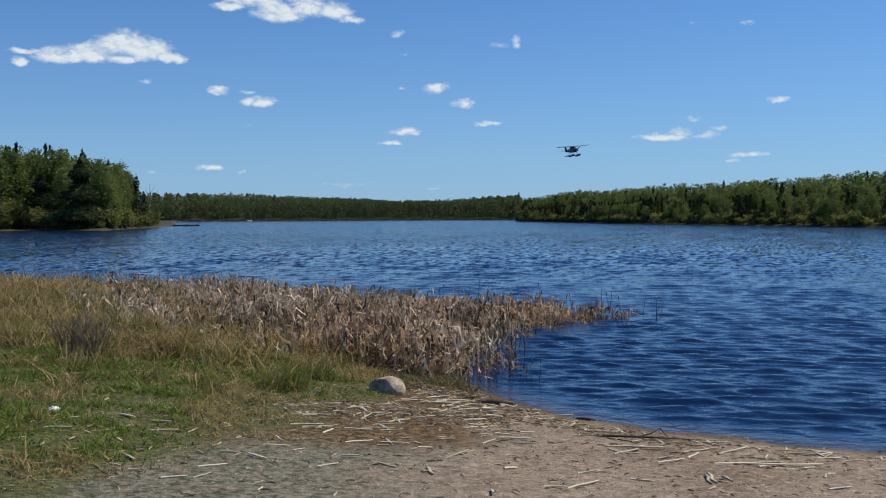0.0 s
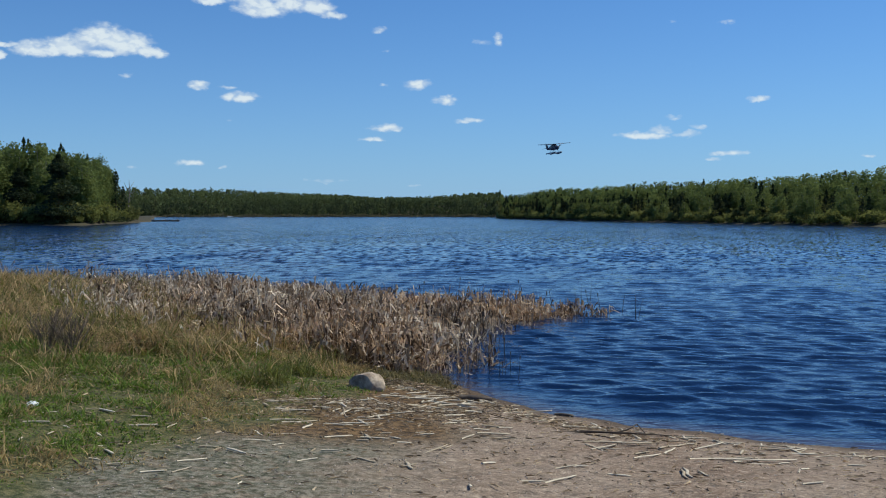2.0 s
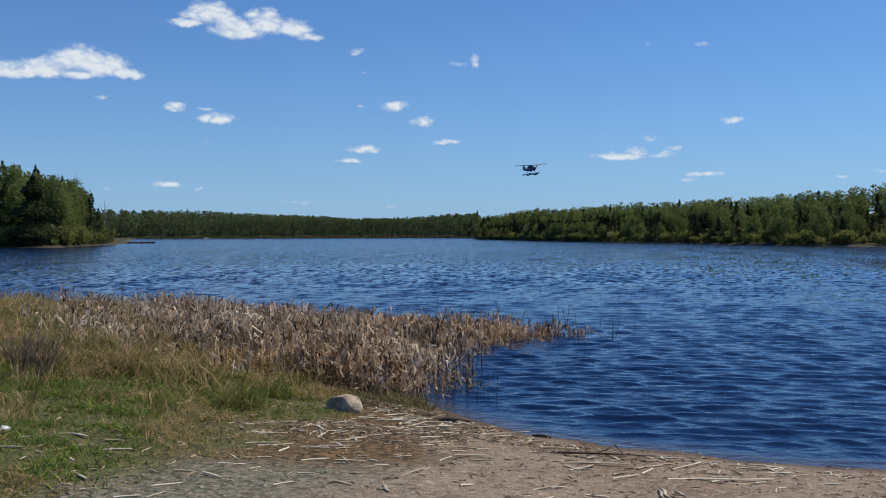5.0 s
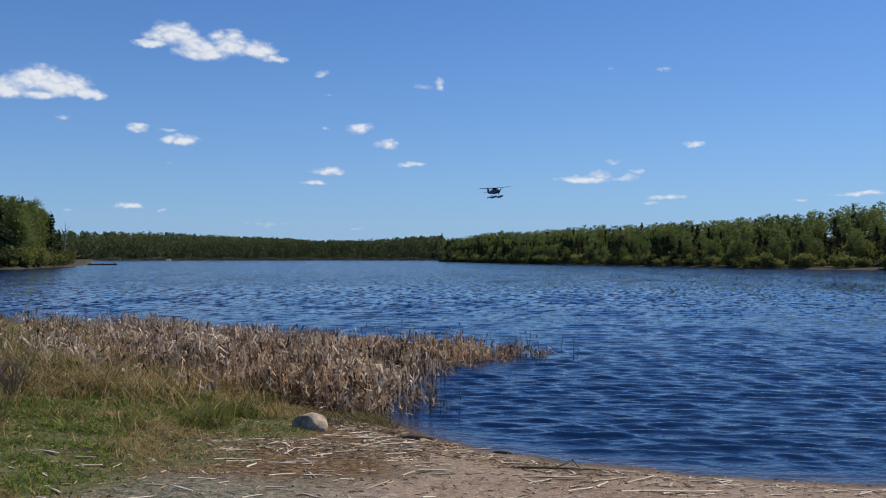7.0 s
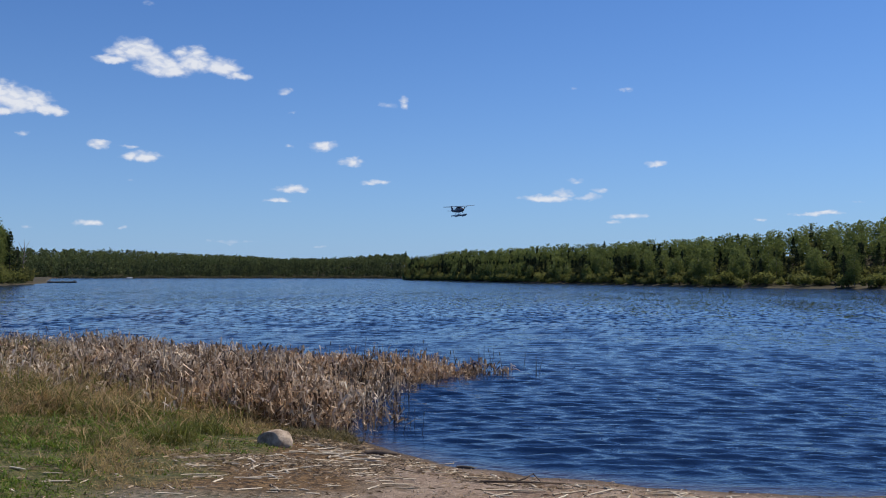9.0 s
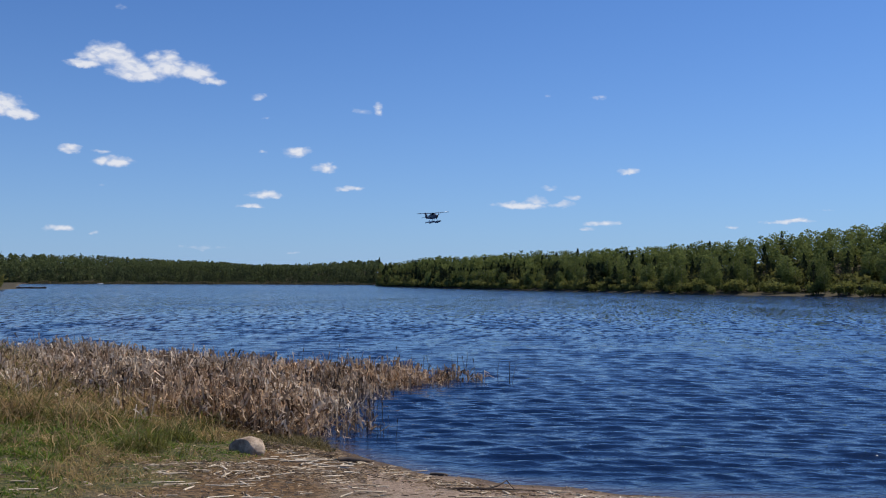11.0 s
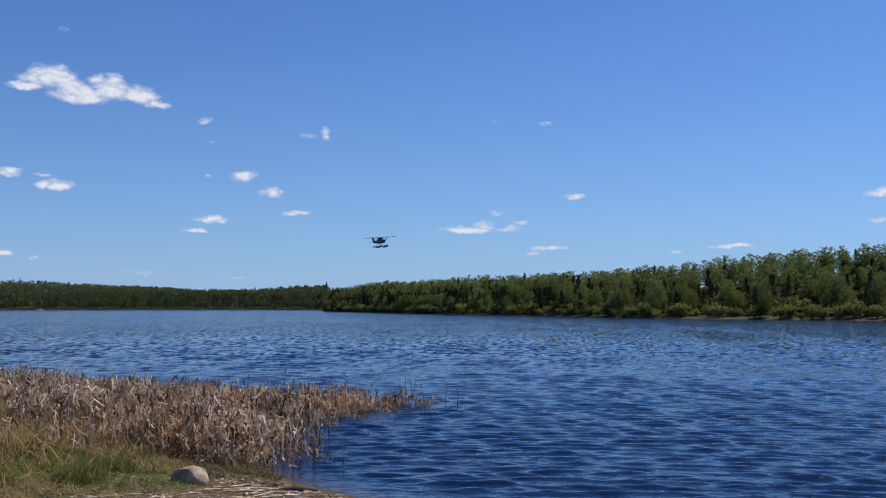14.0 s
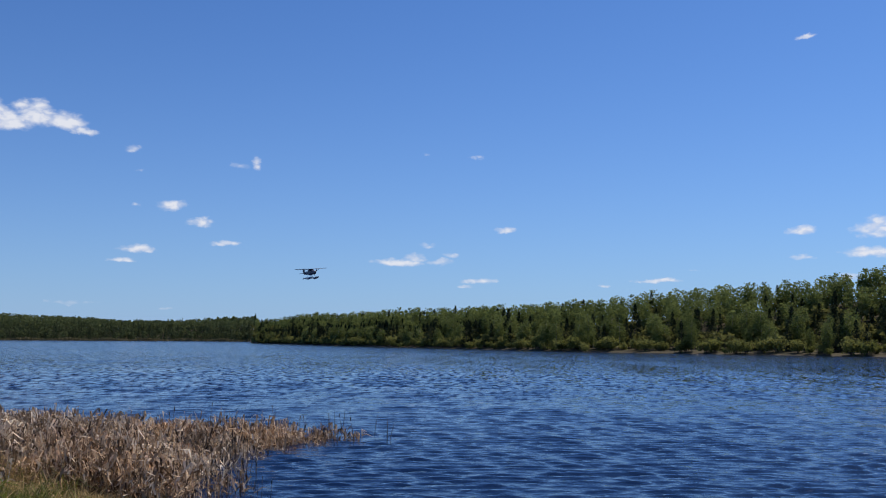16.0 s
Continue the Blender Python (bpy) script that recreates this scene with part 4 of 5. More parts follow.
def tall_grass():
    """Long straw of last year in tussocks on the back of the meadow, and a few clumps nearer."""
    rng = np.random.default_rng(57)

    def rough(x, y, s, u):
        r = np.hypot(x, y)
        seen = (x > -0.52 * y - 2) & (x > -26)
        back = sstep(y + 0.28 * x + 1.6 * wob(x, y, 0.55, 2.0), 15.4, 18.6)
        clump = sstep(wob(x, y, 1.5, 4.0) + 0.6 * wob(x, y, 3.3, 5.0), -0.35, 0.55)
        return seen & (u < back * sstep(-x, 1.2, 4.2) * (0.22 + 0.78 * clump) * np.clip((20 / r) ** 1.6, 0.12, 1))

    tufts = scatter(GRASSY, 6200, rng, rough)
    for cx, cy, wide, m in TUSSOCKS:
        tufts = np.concatenate([tufts, np.array((cx, cy)) + rng.normal(size=(m, 2)) * wide])
    k = 9
    m = len(tufts)
    n = m * k
    lump = 0.72 + 0.60 * wob(tufts[:, 0], tufts[:, 1], 1.5, 4.0) + 0.25 * rng.random(m)
    r2 = np.repeat(tufts, k, axis=0) + rng.normal(size=(n, 2)) * 0.055
    x, y = r2[:, 0], r2[:, 1]
    z = height(x, y)[0]
    near = 1 - sstep(y, 15.5, 19)
    high = rng.uniform(0.22, 0.56, n) * np.repeat(lump.clip(0.35, 1.3), k) * (1 - 0.35 * near) * np.where(poly_sd(x, y, GRASSY) < 0.6, 0.6, 1.0)
    wide = rng.uniform(0.007, 0.015, n) * np.clip(np.hypot(x, y) / 14, 1, 2.6)
    shade = 0.55 * rng.random(n) + 0.45 * np.repeat(rng.random(m), k)
    straw = np.array((0.225, 0.150, 0.064)) + shade[:, None] * np.array((0.44, 0.335, 0.185))
    olive = np.array((0.085, 0.095, 0.020)) + shade[:, None] * np.array((0.13, 0.12, 0.03))
    fresh = np.repeat(rng.random(m) < 0.30 + 0.40 * sstep(wob(tufts[:, 0], tufts[:, 1], 0.7, 8.0), 0.0, 0.9) + 0.25 * (1 - sstep(tufts[:, 1], 17, 21)), k)
    tone = np.where(fresh[:, None], olive, straw)
    v, f, t = blades(np.column_stack([r2, z - 0.01]), rng.random(n) * 6.283, high, wide, rng.uniform(0.2, 1.5, n), np.where(rng.random(n) < 0.65, rng.uniform(0.4, 0.75, n), 1.2), tone, rng)
    ob = new("tall_grass", mesh_of("tall_grass", v, f, BLADES, False, {"tone": t}))
    tagged(ob, "long dry straw-coloured grass in shaggy tussocks", "grass", kind="stuff")


def meadow_grass():
    rng = np.random.default_rng(33)

    def thin(x, y, s, u):
        r = np.hypot(x, y)
        seen = (x > -0.52 * y - 2) & (y > 7) & (x > -26)
        return seen & (u < np.clip((16 / r) ** 1.5, 0.1, 1)) & (u < 0.22 + sstep(s + 0.45 * wob(x, y, 2.0), 0.0, 1.1))

    tufts = scatter(GRASSY, 20000, rng, thin)
    tufts = np.concatenate([tufts, scatter(THATCH, 420, rng)])
    k = 5
    m = len(tufts)
    n = m * k
    tx, ty = tufts[:, 0], tufts[:, 1]
    dry = np.clip(0.42 + 0.9 * wob(tx, ty, 0.8, 1.5) + 0.55 * wob(tx, ty, 2.1, 2.5) + 0.16 * sstep(ty, 16, 21) + 0.25 * sstep(tx, -3.5, -1.5) - 0.42 * sstep(-tx, 1.8, 4.0) * (1 - sstep(ty, 15.0, 18.0)), 0.04, 0.97)
    dry = np.clip(dry + 0.4 * sstep(poly_sd(tx, ty, REEDS), -2.2, -0.3) * (ty > 15), 0.04, 0.97)
    tuft_dry = np.where(rng.random(m) < 0.75, dry > rng.normal(0.5, 0.1, m), rng.random(m) < dry)
    grown = rng.uniform(0.5, 1.3, m) * (0.85 + 0.75 * wob(tx, ty, 1.8, 6.0) + 0.35 * wob(tx, ty, 4.5, 7.0)).clip(0.2, 2.0)
    shade = rng.random(m)
    r2 = np.repeat(tufts, k, axis=0) + rng.normal(size=(n, 2)) * 0.07
    x, y = r2[:, 0], r2[:, 1]
    z = height(x, y)[0]
    sd = poly_sd(x, y, GRASSY) - 0.3
    is_dry = np.repeat(tuft_dry, k) ^ (rng.random(n) < 0.12)
    high = np.where(is_dry, rng.uniform(0.07, 0.24, n), rng.uniform(0.06, 0.18, n)) * (0.35 + 0.65 * sstep(sd, 0.0, 2.0)) * (0.75 + 0.6 * sstep(y, 13, 22)) * np.repeat(grown, k)
    wide = np.where(is_dry, rng.uniform(0.008, 0.015, n), rng.uniform(0.011, 0.022, n)) * np.clip(np.hypot(x, y) / 15, 1, 2.4)
    heads = rng.random(n) * 6.283
    g = (0.5 * rng.random(n) + 0.5 * np.repeat(shade, k))[:, None]
    green = np.array((0.078, 0.128, 0.016)) + g * np.array((0.115, 0.145, 0.022))
    straw = np.array((0.225, 0.160, 0.066)) + g * np.array((0.33, 0.255, 0.125))
    tone = np.where(is_dry[:, None], straw, green)
    # low dark thatch between the boulder and the reeds
    old = poly_sd(x, y, THATCH) > -0.05
    tone = np.where(old[:, None], np.array((0.075, 0.068, 0.024)) + g * np.where(is_dry[:, None], np.array((0.26, 0.20, 0.10)), np.array((0.05, 0.06, 0.01))), tone)
    high = np.where(old, rng.uniform(0.05, 0.2, n), high)
    v, f, t = blades(np.column_stack([r2, z - 0.01]), heads, high, wide, rng.uniform(0.3, 1.7, n), np.where(rng.random(n) < 0.6, rng.uniform(0.4, 0.7, n), 1.2), tone, rng)
    ob = new("meadow_grass", mesh_of("meadow_grass", v, f, BLADES, False, {"tone": t}))
    tagged(ob, "patchy spring grass, fresh green mixed with dry straw", "grass", kind="stuff")


reed_bed()
meadow_grass()
tall_grass()


def reed_stems():
    """Dark upright stems that stand out of the water round the reeds."""
    rng = random.Random(5)
    meshes = []
    for k in range(4):
        h = 0.42 + 0.08 * k
        lean = 0.05 * (k - 1.5)
        meshes.append(mesh_of("stem", *tube([(0, 0, -0.3), (lean * 0.4, 0.01, h * 0.5), (lean, 0.02, h)], [0.009, 0.008, 0.004], 5), STEM, True))
    heads = mesh_of("seed_head", *tube([(0, 0, 0), (0.002, 0, 0.03), (0.004, 0, 0.10), (0.005, 0, 0.125)], [0.005, 0.014, 0.013, 0.003], 6), STEM, True)
    spots = []
    for k in range(58):                     # loose stems off the near corner
        spots.append((rng.uniform(0.45, 1.75), rng.uniform(18.4, 25.5)))
    for k in range(70):                     # beyond the far edge
        x = rng.uniform(-5, 5.6)
        spots.append((x, 31.4 + max(0, -x) * 0.75 + rng.uniform(0, 3.2)))
    for k in range(9):                     # past the tip
        spots.append((rng.uniform(3.2, 6.2), rng.uniform(27.5, 31.5)))
    for x, y in spots:
        k = rng.randrange(4)
        root = tagged(new("cattail"), "dark bare cattail standing in the water", "cattail", "loose cattails beside the reed bed")
        root.matrix_basis = Matrix.LocRotScale((x, y, 0), Euler((rng.gauss(0, 0.09), rng.gauss(0, 0.09), rng.random() * 6)), [rng.uniform(0.75, 1.15) * (0.68 if y < 21 else 1.0)] * 3)
        part("stem", meshes[k], root)
        if rng.random() < 0.5:
            head = part("seed_head", heads, root)
            head.location = (0.05 * (k - 1.5), 0.02, 0.40 + 0.08 * k)


reed_stems()

# ---------------------------------------------------------------- things on the shore


def ground_z(x, y):
    return float(height(np.array([x]), np.array([y]))[0][0])


def boulder():
    bm = bmesh.new()
    bmesh.ops.create_icosphere(bm, subdivisions=5, radius=1.0)
    for v in bm.verts:
        p = v.co.normalized()
        s = 1 + 0.10 * noise.noise(p * 1.2 + Vector((3.1, 0, 0))) + 0.05 * noise.noise(p * 3.1) + 0.02 * noise.noise(p * 9)
        v.co = Vector((p.x * 0.30, p.y * 0.24, p.z * 0.20)) * s
        v.co.x += 0.10 * max(0.0, v.co.z)
        face = Vector((-0.50, -0.85, 0.12))
        v.co -= face * max(0.0, v.co.dot(face) - 0.125) * 0.85
        v.co.z = max(v.co.z, -0.1)
    ob = new("boulder", bm_mesh("boulder", bm, GRANITE, True))
    x, y = -0.9, 16.5
    ob.matrix_basis = pose(x, y, ground_z(x, y) + 0.06, 0, 0, -8)
    tagged(ob, "rounded grey granite boulder at the edge of the reeds", "rock")


def driftwood(name, label, x0, y0, x1, y1, r, lift=0.0, mat=DRIFT, cat="driftwood"):
    p, q = Vector((x0, y0, 0)), Vector((x1, y1, 0))
    l = (q - p).length
    r = min(r, 0.07 * l) if mat is not DRIFT else r
    v, f = tube([(-l / 2, 0, 0), (-l / 5, 0.015 * l, 0.0), (l / 6, -0.012 * l, 0.0), (l / 2, 0.01 * l, 0)], [r * 0.8, r, r * 0.95, r * 0.6], 7)
    if mat is not DRIFT:
        v = [(p[0], p[1] * 1.25, p[2] * 0.6) for p in v]
    ob = new(name, mesh_of(name, v, f, mat, True))
    m = (p + q) / 2
    slope = math.atan2(ground_z(x1, y1) - ground_z(x0, y0), l)
    ob.matrix_basis = Matrix.Translation((m.x, m.y, max(ground_z(m.x, m.y), ground_z(x0, y0) * 0.5 + ground_z(x1, y1) * 0.5) + r * 0.6 + lift)) @ Matrix.Rotation(math.atan2(q.y - p.y, q.x - p.x), 4, "Z") @ Matrix.Rotation(-slope, 4, "Y")
    return tagged(ob, label, cat)


# ends of the larger stalks and twigs: east, north, east, north
STALKS_WEST = [(-4.44, 10.73, -4.32, 10.92), (-3.64, 15.07, -3.61, 16.43), (-2.83, 15.53, -2.42, 15.59), (-2.87, 11.78, -2.82, 12.04), (-2.95, 12.74, -2.8, 12.52), (-2.09, 13.08, -2.07, 13.5), (-2.37, 11.07, -2.41, 11.42), (-3.2, 10.43, -3.14, 10.46), (-2.79, 10.75, -2.71, 10.89), (-2.3, 9.91, -2.06, 10.11), (-2.2, 9.33, -2.1, 9.64), (-2.25, 10.63, -2.04, 10.58), (-1.72, 11.83, -1.61, 11.81), (-1.93, 11.25, -1.63, 11.33), (-1.93, 11.94, -1.78, 11.64), (-3.58, 10.79, -3.52, 10.76), (-1.56, 8.97, -1.57, 9.24)]
STALKS_PEAT = [(-1.57, 12.65, -1.3, 12.95), (-1.42, 12.27, -1.33, 12.59), (-1.19, 12.53, -0.84, 12.42), (-0.78, 12.53, -0.59, 12.74), (-1.11, 11.79, -0.81, 12), (-1.6, 11.86, -1.44, 11.87), (-1.17, 14.37, -1.04, 14.62), (-1.09, 14.07, -1, 13.43), (-0.87, 14.46, -0.64, 14.52), (-0.64, 14.7, -0.13, 14.95), (-0.46, 15.15, -0.24, 14.33), (-0.13, 14.99, 0.2, 15.01), (-0.65, 15.86, -0.22, 15.91), (-0.27, 16.18, 0.22, 16.72), (-0.05, 15.92, 0.44, 16.44), (0.2, 15.09, 0.71, 15.46), (0.26, 14.19, 0.58, 14.45), (0.25, 13.36, 0.71, 13.88), (0.33, 13.79, 0.7, 14.02)]
STALKS_DRIFT = [(0.53, 15.09, 0.66, 16.27), (-0.5, 12.25, -0.37, 12.28), (-0.04, 12.47, 0.13, 12.48), (-0.36, 11.99, -0.26, 11.82), (-0.29, 11.6, -0.13, 11.62), (0.18, 11.21, 0.33, 11.68), (0.64, 12.56, 1.06, 12.7), (0.96, 13.26, 1.14, 13.26), (1.32, 14.33, 1.74, 14.3), (1.47, 14.69, 1.68, 14.46), (-0.62, 17.27, -0.35, 17.8), (-0.45, 16.47, -0.14, 16.76), (-0.65, 10.46, -0.47, 10.23), (-0.17, 10.39, -0.11, 10.04), (-0.65, 14.09, -0.46, 14.05), (0.59, 10.54, 0.74, 10.73)]
STALKS_EAST = [(2.34, 14.43, 2.39, 13.61), (1.9, 12.37, 2.73, 12.38), (1.88, 11.69, 2.3, 12.36), (2.27, 11.27, 2.68, 11.72), (2.71, 11.98, 3.21, 12.67), (2.71, 11.72, 2.95, 12.18), (2.89, 11.35, 4.23, 11.74), (2.91, 10.96, 3.15, 11), (3.61, 11.5, 3.85, 11.45), (3.38, 11.35, 3.55, 11.59), (2.65, 10.76, 2.52, 10.05), (2.71, 10.9, 2.58, 10.09), (2.8, 10.68, 2.82, 10.35), (4.31, 11.38, 4.56, 11.54), (3.93, 11.52, 4.08, 11.58), (4.71, 11.53, 4.89, 11.47), (3.88, 12.11, 4, 12.16), (4.02, 11.09, 4.15, 11.2), (3.06, 10.24, 3.13, 10.18)]
TWIGS = [(1.81, 12.47, 2.37, 12.38), (2.89, 13.05, 3.03, 12.78), (3.48, 12.1, 3.71, 12.09), (2.27, 12.24, 2.64, 12.11), (2.6, 12.08, 2.5, 11.71), (-2.37, 11.77, -2, 11.63), (-3.17, 10.59, -3, 10.88), (-3.21, 9.75, -2.98, 9.43), (-3.89, 9.47, -3.62, 9.13), (-3.62, 9.13, -3.55, 9.37), (0.58, 14.45, 1.02, 15.03), (0.84, 14.84, 1.28, 14.35), (-1.05, 9.2, -0.99, 9.28), (1.35, 11.2, 1.41, 11.12), (2.02, 11.75, 2.35, 12.47), (-1.08, 12.16, -0.78, 12.45), (0.2, 15.4, 0.64, 15.85), (-0.13, 15.43, 0.12, 15.71), (3.22, 11.43, 3.46, 11.59)]


def shore_litter():
    driftwood("log", "short dark waterlogged log at the waterline", 0.56, 16.25, 1.08, 16.2, 0.05)
    driftwood("log", "short dark waterlogged log at the waterline", 1.95, 15.35, 2.2, 15.2, 0.03)
    rng = random.Random(31)
    for group, words in ((STALKS_WEST, "bleached reed stalk lying in thin grass"), (STALKS_PEAT, "bleached reed stalk lying on dark peat"), (STALKS_DRIFT, "bleached reed stalk heaped in the drift line"), (STALKS_EAST, "long bleached reed stalk washed up on the gravel")):
        for a in group:
            tagged(driftwood("reed_stalk", words, *a, rng.uniform(0.010, 0.017) * (0.7 if group is STALKS_WEST else 1.0), mat=STALK, cat="reed stalk"), group="dry stalks on the beach")
    for a in TWIGS:
        tagged(driftwood("dead_twig", "thin dark dead twig on the ground", *a, rng.uniform(0.006, 0.010), mat=TWIG, cat="twig"), group="twigs on the beach")
    # a forked dark branch
    root = tagged(new("fallen_branch"), "forked dark dead branch lying on the gravel", "branch")
    x, y = 2.3, 13.2
    root.matrix_basis = pose(x, y, ground_z(x, y) + 0.02, 0, 0, -8)
    part("limb", mesh_of("limb", *tube([(-0.75, 0.02, 0), (-0.2, 0.05, 0.02), (0.3, -0.02, 0.03), (0.85, 0.05, 0.0)], [0.016, 0.018, 0.014, 0.006], 6), TWIG, True), root)
    part("twig", mesh_of("twig", *tube([(0.1, 0, 0.02), (0.30, 0.1, 0.05), (0.42, 0.16, 0.11)], [0.013, 0.011, 0.007], 5), TWIG, True), root)
    part("twig", mesh_of("twig", *tube([(0.42, 0.16, 0.11), (0.47, 0.11, 0.06), (0.53, 0.05, 0.0)], [0.009, 0.008, 0.005], 5), TWIG, True), root)
    part("twig", mesh_of("twig", *tube([(-0.4, 0.03, 0.01), (-0.1, -0.15, 0.02), (0.2, -0.25, 0.0)], [0.010, 0.008, 0.004], 5), TWIG, True), root)
    # loose pieces of broken stalk
    rng = random.Random(9)
    meshes = []
    for k in range(6):
        l, r = 0.14 + 0.09 * k, 0.012 + 0.003 * (k % 3)
        v, f = tube([(-l / 2, 0, 0), (-l / 6, 0.008 * l * (k - 2), 0.002), (l / 4, -0.012 * l, 0.003), (l / 2, 0.01 * l, 0)], [r, r * 1.2, r, r * 0.6], 5)
        meshes.append(mesh_of("stalk", [(p[0], p[1], p[2] * 0.5) for p in v], f, STALK, True))
    for k in range(300):
        u = rng.random()
        if u < 0.27:        # the heap beside the boulder
            x = rng.uniform(-0.55, 0.6)
            y = 16.75 - 0.55 * x + rng.gauss(0, 0.2)
        elif u < 0.42:      # the drift line below the reeds
            x, y = rng.gauss(0.35, 0.5), rng.gauss(15.75, 0.45)
        elif u < 0.62:
            x = rng.uniform(-2.2, 0.9)
            y = 14.35 + 0.25 * x + rng.gauss(0, 0.6)
        elif u < 0.85:      # along the waterline
            x = rng.uniform(0.9, 6.5)
            y = float(np.interp(x, [0.9, 2, 3, 4, 6.5], [16.3, 14.6, 13.6, 13.0, 12.2])) - abs(rng.gauss(0, 0.5))
        else:
            x, y = rng.uniform(-4.5, 4), rng.uniform(9.2, 13)
        if float(height(np.array([x]), np.array([y]))[1][0]) < 0.12 or (abs(x + 0.93) < 0.36 and abs(y - 16.5) < 0.3):
            continue
        ob = new("stalk_piece", meshes[min(5, int(abs(rng.gauss(0, 2.2))))])
        ob.matrix_basis = pose(x, y, ground_z(x, y) + 0.011, 0, rng.gauss(0, 3), rng.gauss(0, 42))
        tagged(ob, "broken piece of pale dry reed stalk on the shore", "reed stalk", "dry stalks on the beach")
    # chaff and pebbles, past counting
    g = np.random.default_rng(15)
    n = 4800
    px, py = g.uniform(-6.5, 7.5, n), g.uniform(8.6, 17.2, n)
    drift = g.random(n) < 0.55
    px = np.where(drift, g.normal(0.2, 1.6, n), px)
    py = np.where(drift, np.where(px > 0.9, np.interp(px, [0.9, 2, 3, 4, 6.5], [16.3, 14.6, 13.6, 13.0, 12.2]), 15.0) - np.abs(g.normal(0, 0.8, n)), py)
    heap = g.random(n) < 0.14
    px = np.where(heap, g.uniform(-0.6, 0.65, n), px)
    py = np.where(heap, 16.78 - 0.55 * px + g.normal(0, 0.16, n), py)
    hz, hd, _ = height(px, py)
    hz = hz + np.where(heap, 0.10 * g.random(n) * np.exp(-((py - 16.78 + 0.55 * px) / 0.18) ** 2), 0)
    keep = hd > 0.1
    px, py, hz = px[keep], py[keep], hz[keep]
    n = len(px)
    l, w, a = g.uniform(0.015, 0.07, n), g.uniform(0.004, 0.009, n), g.normal(0, 0.8, n)
    dx, dy = np.cos(a) * l, np.sin(a) * l
    lift = g.uniform(0.004, 0.02, n)
    ends = [np.stack([px + s * dx - q * np.sin(a) * w, py + s * dy + q * np.cos(a) * w, hz + lift + s * g.normal(0, 0.004, n) + e], 1) for s, q, e in ((-1, -1, 0), (1, -1, 0), (1, 1, 0), (-1, 1, 0), (0, 0, 0.012))]
    v = np.stack(ends, 1).reshape(-1, 3)
    o = np.arange(n)[:, None] * 5
    f = np.concatenate([o + np.array([[0, 1, 4]]), o + np.array([[1, 2, 4]]), o + np.array([[2, 3, 4]]), o + np.array([[3, 0, 4]])])
    u = g.random(n)[:, None]
    tone = np.repeat(np.array((0.19, 0.135, 0.08)) + u * np.array((0.48, 0.40, 0.28)), 5, axis=0)
    tagged(new("straw_chaff", mesh_of("straw_chaff", v, f, BLADES, False, {"tone": tone})), "scattered bits of broken straw on the beach", "straw", kind="stuff")
    n = 6000
    px, py = g.uniform(-6.5, 7.5, n), g.uniform(8.4, 15.5, n)
    hz, hd, _ = height(px, py)
    keep = (hd > -0.15) & (poly_sd(px, py, MEADOW) < 0.3)
    px, py, hz = px[keep], py[keep], hz[keep]
    n = len(px)
    oct_v = np.array([(1, 0, 0), (0.3, 0.8, 0.1), (-0.9, 0.3, 0), (-0.4, -0.9, 0.1), (0.5, -0.6, 0), (0.1, 0.1, 0.7), (0, 0, -0.5)])
    oct_f = np.array([(0, 1, 5), (1, 2, 5), (2, 3, 5), (3, 4, 5), (4, 0, 5), (1, 0, 6), (2, 1, 6), (3, 2, 6), (4, 3, 6), (0, 4, 6)])
    size = 0.005 + 0.012 * g.random(n) ** 2.5
    a = g.random(n) * 6.283
    rx, ry = oct_v[None, :, 0] * np.cos(a)[:, None] - oct_v[None, :, 1] * np.sin(a)[:, None], oct_v[None, :, 0] * np.sin(a)[:, None] + oct_v[None, :, 1] * np.cos(a)[:, None]
    v = np.stack([px[:, None] + rx * size[:, None], py[:, None] + ry * size[:, None], hz[:, None] + oct_v[None, :, 2] * size[:, None] + 0.002], 2).reshape(-1, 3)
    f = (np.arange(n)[:, None, None] * 7 + oct_f[None]).reshape(-1, 3)
    u = g.random(n)[:, None]
    tone = np.repeat(np.array((0.12, 0.10, 0.08)) + u * np.array((0.40, 0.35, 0.30)), 7, axis=0)
    tagged(new("pebbles", mesh_of("pebbles", v, f, PEBBLE, False, {"tone": tone})), "small grey and brown pebbles strewn over the beach", "pebbles", kind="stuff")
    # a scrap of white paper
    bm = bmesh.new()
    bmesh.ops.create_icosphere(bm, subdivisions=3, radius=0.06)
    for v in bm.verts:
        v.co *= 1 + 0.5 * noise.noise(v.co * 40)
        v.co.z *= 0.6
    ob = new("paper_scrap", bm_mesh("paper_scrap", bm, PAPER))
    x, y = -4.62, 12.45
    ob.matrix_basis = pose(x, y, ground_z(x, y) + 0.07)
    tagged(ob, "small crumpled white paper scrap in the grass", "litter")


boulder()
shore_litter()


